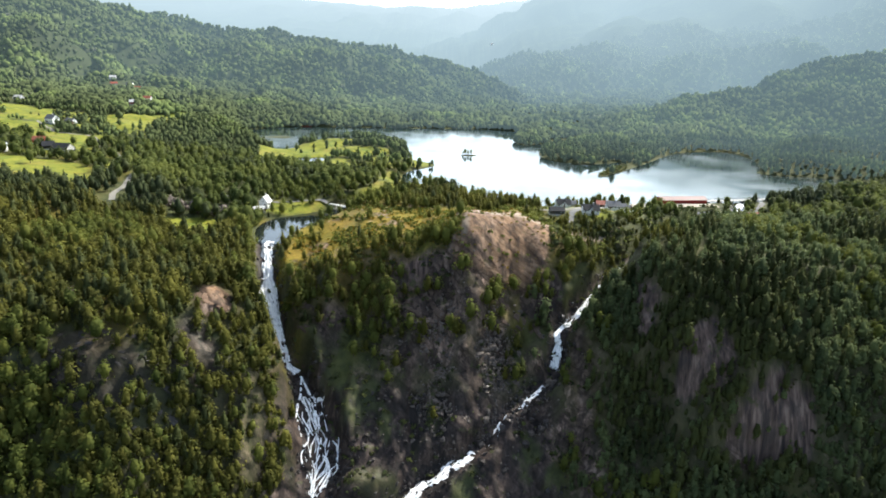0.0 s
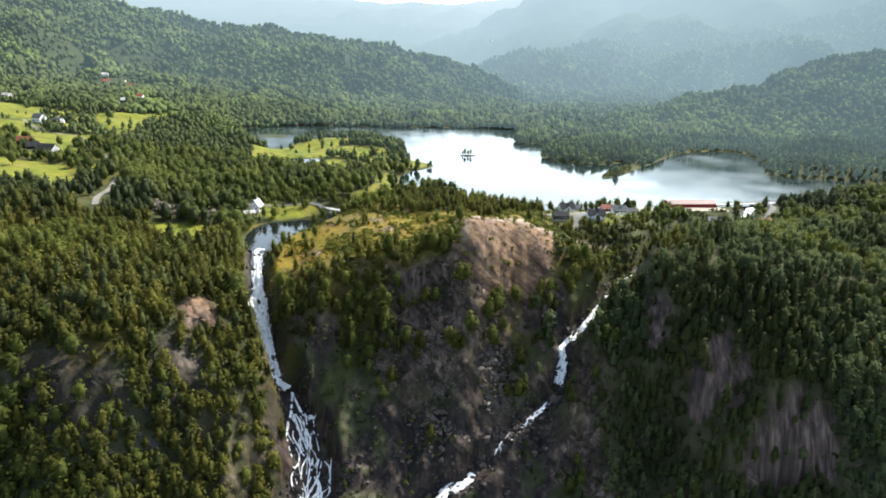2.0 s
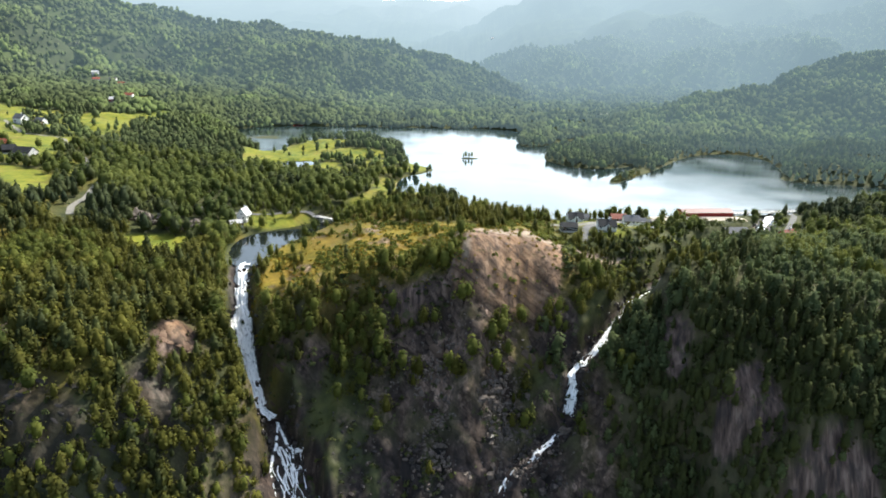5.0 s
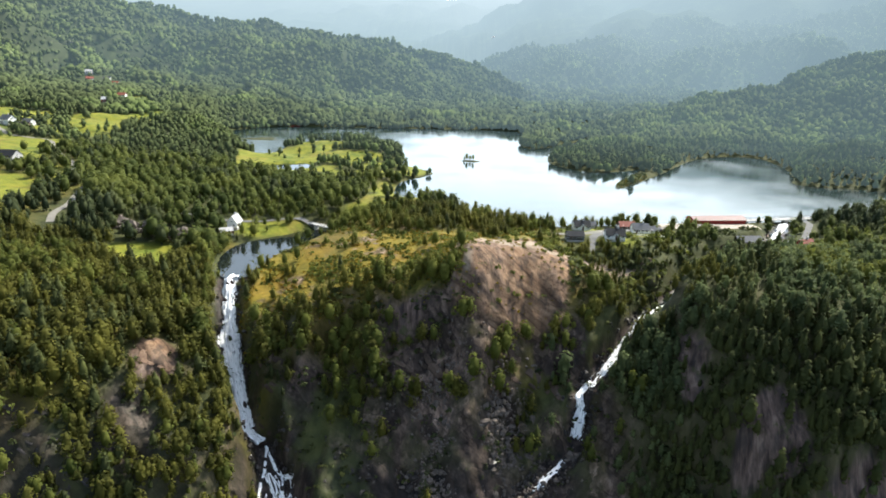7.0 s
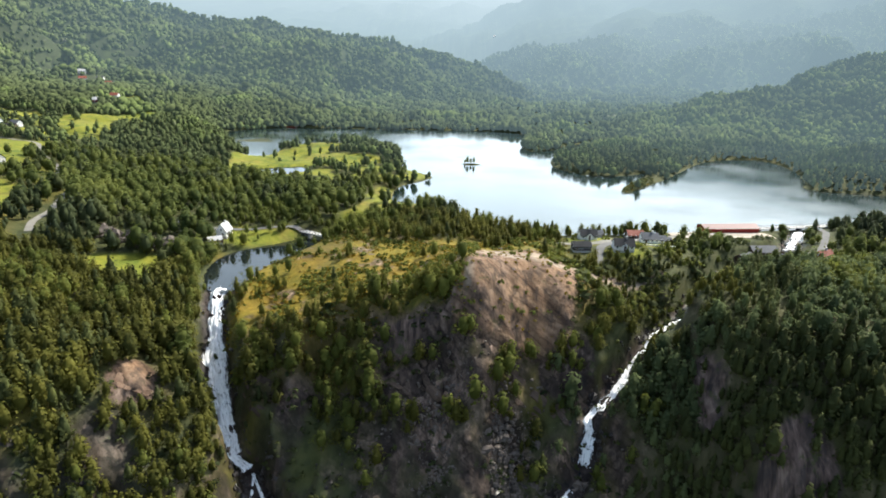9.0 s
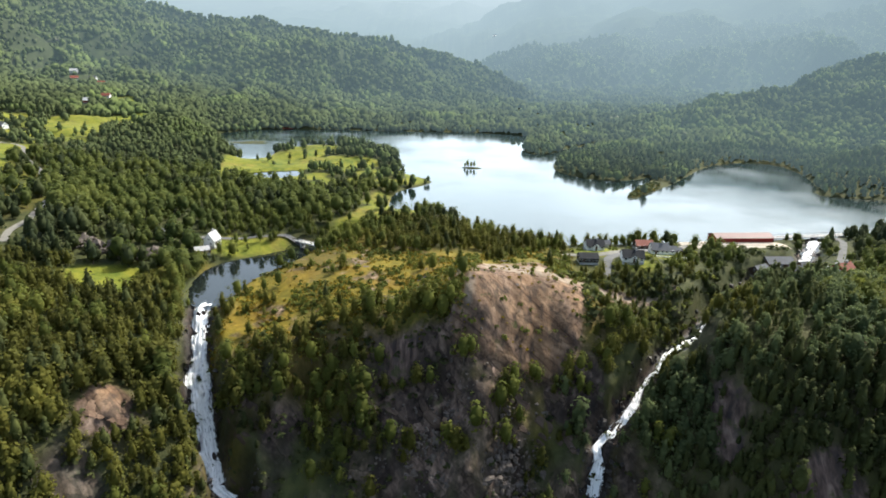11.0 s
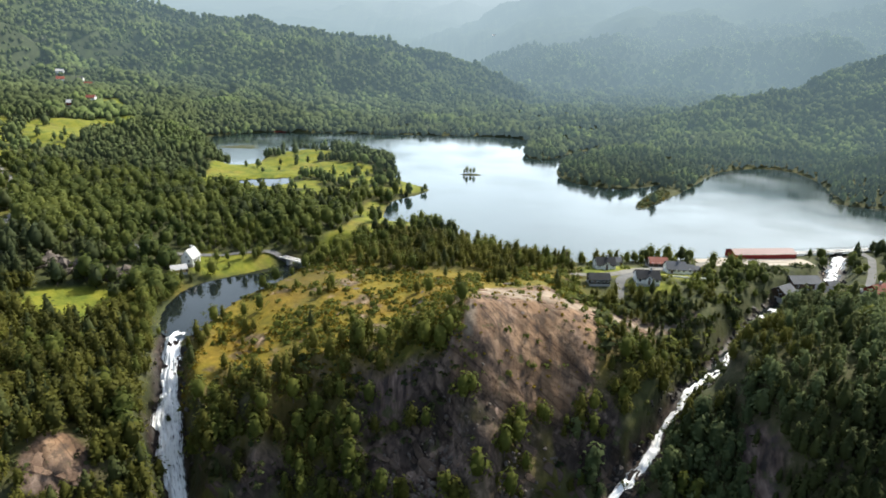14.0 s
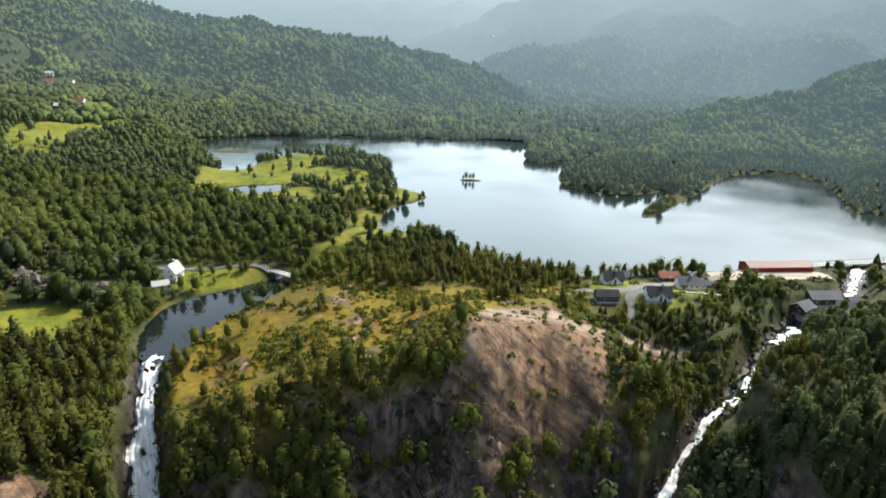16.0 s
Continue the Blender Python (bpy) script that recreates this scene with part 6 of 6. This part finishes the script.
house(85, 392, 2, 5.0, 4.0, 2.2, 1.5, GREY_WALL, GREY_ROOF, "grey boathouse on the lake shore", 0, False, category="boathouse", name="boathouse")
house(119, 381, 10, 3.0, 2.6, 2.0, 0.8, WHITE_WALL, GREY_ROOF, "small white garden shed", 0, False, category="shed", name="shed", doors=True)
# sawmill at the outlet
house(164, 412, 8, 33, 9, 3.6, 1.5, RED_WALL, BARN_ROOF, "long red barn with a faded red metal roof by the lake", 0, False, 0.0, 0.3, "barn", "barn")
house(158, 375, 34, 9, 7, 2.9, 2.2, BROWN_WALL, GREY_ROOF, "brown mill shed with a grey sheet roof", 2, False, category="shed", name="mill_shed")
house(171, 384, 6, 14, 8.5, 3.2, 2.2, BROWN_WALL, GREY_ROOF, "wide brown mill building with a grey roof", 3, False, category="mill", name="mill_building")
house(177, 375, -30, 8, 6, 2.5, 1.9, BROWN_WALL, GREY_ROOF, "small brown mill house beside the rapids", 2, False, category="shed", name="mill_shed")
house(184, 382, 12, 6, 5, 2.5, 1.8, BROWN_WALL, GREY_ROOF, "low brown shed beside the rapids", 0, False, category="shed", name="mill_shed")
house(187, 357, 24, 8.0, 6, 2.7, 2.3, RED_WALL, RED_ROOF, "red wooden house with a red roof and white trim", 3, True)
house(171, 345, 24, 7.6, 6, 2.7, 2.3, RED_WALL, DARK_ROOF, "red wooden house with a dark roof among the trees", 3, True)
# by the pond
house(-115, 385, 82, 7.0, 5.6, 3.4, 3.6, WHITE_WALL, PALE_ROOF, "small white house with a steep pale roof above the pond", 3, True)
house(-116.5, 374.5, 30, 6.5, 4.6, 2.2, 1.3, YELLOW_WALL, PALE_ROOF, "low yellow shed with a pale metal roof", 0, False, category="shed", name="shed")
house(-44, 404, 20, 6.5, 5, 2.2, 1.8, BROWN_WALL, RUST_ROOF, "small brown cabin with a rusty roof among the trees", 1, False, category="cabin", name="cabin")
# hill farms
house(-366, 580, -20, 10, 7.5, 4.4, 3.2, WHITE_WALL, GREY_ROOF, "tall white farmhouse on the hill meadow", 4, True)
house(-350, 582, -15, 8, 6, 3.0, 2.4, WHITE_WALL, GREY_ROOF, "white outbuilding with a grey roof on the hill farm", 2, False)
house(-345, 566, 10, 10, 7, 2.6, 2.2, BROWN_WALL, DARK_ROOF, "dark barn on the hill meadow", 0, False, category="barn", name="barn")
house(-286, 458, -8, 13, 9, 2.8, 3.4, GREY_WALL, DARK_ROOF, "large house with a dark hipped roof on the meadow", 3, False)
house(-299, 462, 30, 8, 7, 2.8, 2.8, BLACK_WALL, DARK_ROOF, "dark garage beside the meadow house", 0, False)
house(-317, 480, 12, 8, 6.5, 2.8, 2.4, RED_WALL, RED_ROOF, "red barn with a red roof beside the farm track", 0, False, category="barn", name="barn")
house(-322, 443, 12, 8, 6.5, 3.2, 2.6, WHITE_WALL, GREY_ROOF, "white cottage at the edge of the meadow", 3, True)
for hx_, hy_, tn, wm, rm, lb in ((-450, 908, 8, WHITE_WALL, GREY_ROOF, "far white house in the hamlet"), (-462, 888, 30, WHITE_WALL, RED_ROOF, "far white house with a red roof"),
                                 (-440, 918, -12, RED_WALL, GREY_ROOF, "far red house in the hamlet"),
                                 (-361, 731, 15, RED_WALL, PALE_ROOF, "far red barn with a pale roof"), (-428, 905, -20, WHITE_WALL, DARK_ROOF, "far white house among trees"),
                                 (-470, 903, 20, WHITE_WALL, PALE_ROOF, "far white house above the hamlet"), (-436, 900, 12, RED_WALL, RED_ROOF, "far red barn beside the hamlet houses"),
                                 (-362, 768, 5, WHITE_WALL, RED_ROOF, "white farmhouse with a red roof by a field"),
                                 (-472, 698, -5, GREY_WALL, PALE_ROOF, "pale cabin on the upper hill meadow"),
                                 (156, 2386, 10, WHITE_WALL, PALE_ROOF, "lone white house far up the valley")):
    house(hx_, hy_, tn, 8.5, 6.2, 3.0, 2.2, wm, rm, lb, 2, False)


# ---- bridges, weir, walls, poles ----
def bridge(a, b, z, width, piers, label, rail=True):
    a, b = Vector(a), Vector(b)
    d = b - a
    root = tagged(new("bridge"), label, "bridge")
    root.matrix_basis = pose((a.x + b.x) / 2, (a.y + b.y) / 2, z, 0, 0, math.degrees(math.atan2(d.y, d.x)))
    h = d.length / 2
    bm = bmesh.new()
    box(bm, -h, h, -width / 2, width / 2, -0.55, 0)
    part("deck", bm, CONCRETE, root)
    for k in range(piers):
        px = -h + (k + 0.5) * 2 * h / piers
        bm = bmesh.new()
        low = min(-2.0, float(height_at(a.x + d.x * (k + 0.5) / piers, a.y + d.y * (k + 0.5) / piers)) - z - 0.5)
        box(bm, px - 0.45, px + 0.45, -width / 2 + 0.3, width / 2 - 0.3, low, -0.55)
        part("pier", bm, CONCRETE, root)
    if rail:
        for s in (-1, 1):
            bm = bmesh.new()
            y0 = s * (width / 2 - 0.1)
            box(bm, -h, h, y0 - 0.05, y0 + 0.05, 0.9, 1.02)
            n = max(3, int(h))
            for k in range(n + 1):
                q = -h + 0.1 + k * (2 * h - 0.2) / n
                box(bm, q - 0.05, q + 0.05, y0 - 0.05, y0 + 0.05, 0, 0.9)
            part("railing", bm, BROWN_WALL, root, "dark wooden railing")
    return root


bridge((-77, 401), (-58, 390), -2.6, 3.6, 2, "short concrete bridge with dark railings over the river")
bridge((182, 421), (246, 436), 1.6, 4.5, 7, "low concrete bridge with dark railings at the outlet")


def pole(x, y, tall):
    root = tagged(new("utility_pole"), "weathered grey wooden utility pole beside the road", "utility pole")
    root.matrix_basis = pose(x, y, float(height_at(x, y)) - 0.3)
    bm = bmesh.new()
    bmesh.ops.create_cone(bm, cap_ends=True, segments=8, radius1=0.16, radius2=0.11, depth=tall, matrix=Matrix.Translation((0, 0, tall / 2)))
    part("shaft", bm, BARK, root)
    bm = bmesh.new()
    box(bm, -0.9, 0.9, -0.06, 0.06, tall - 0.7, tall - 0.55)
    part("crossarm", bm, BARK, root)


def jetty(a, b, z, width):
    """A long low jetty on posts along the shore."""
    a, b = Vector(a), Vector(b)
    d = b - a
    root = tagged(new("jetty"), "long low red-brown wooden jetty on the far shore", "jetty")
    root.matrix_basis = pose((a.x + b.x) / 2, (a.y + b.y) / 2, z, 0, 0, math.degrees(math.atan2(d.y, d.x)))
    h = d.length / 2
    bm = bmesh.new()
    box(bm, -h, h, -width / 2, width / 2, -0.3, 0)
    part("deck", bm, RED_WALL, root)
    for k in range(7):
        for side in (-1, 1):
            bm = bmesh.new()
            x0 = -h + 0.4 + k * (2 * h - 0.8) / 6
            box(bm, x0 - 0.15, x0 + 0.15, side * (width / 2 - 0.3) - 0.15, side * (width / 2 - 0.3) + 0.15, -z - 1.5, -0.3)
            part("post", bm, BARK, root)


jetty((-204, 782), (-168, 786), 0.9, 4.0)
pole(-106, 394, 9)
pole(60, 384, 8)


def garden_wall(a, b, z0, h, label):
    a, b = Vector(a), Vector(b)
    d = b - a
    root = tagged(new("garden_wall"), label, "wall")
    root.matrix_basis = pose((a.x + b.x) / 2, (a.y + b.y) / 2, z0, 0, 0, math.degrees(math.atan2(d.y, d.x)))
    n = max(2, int(d.length / 2.5))
    for k in range(n):
        bm = bmesh.new()
        s = d.length / n
        box(bm, -d.length / 2 + k * s + 0.02, -d.length / 2 + (k + 1) * s - 0.02, -0.15, 0.15, -1.2, h + 0.06 * (k % 2))
        part("panel", bm, WHITE_WALL, root)


garden_wall((101, 368), (123, 365), float(height_at(112, 367)), 0.9, "low white garden wall in front of the house")
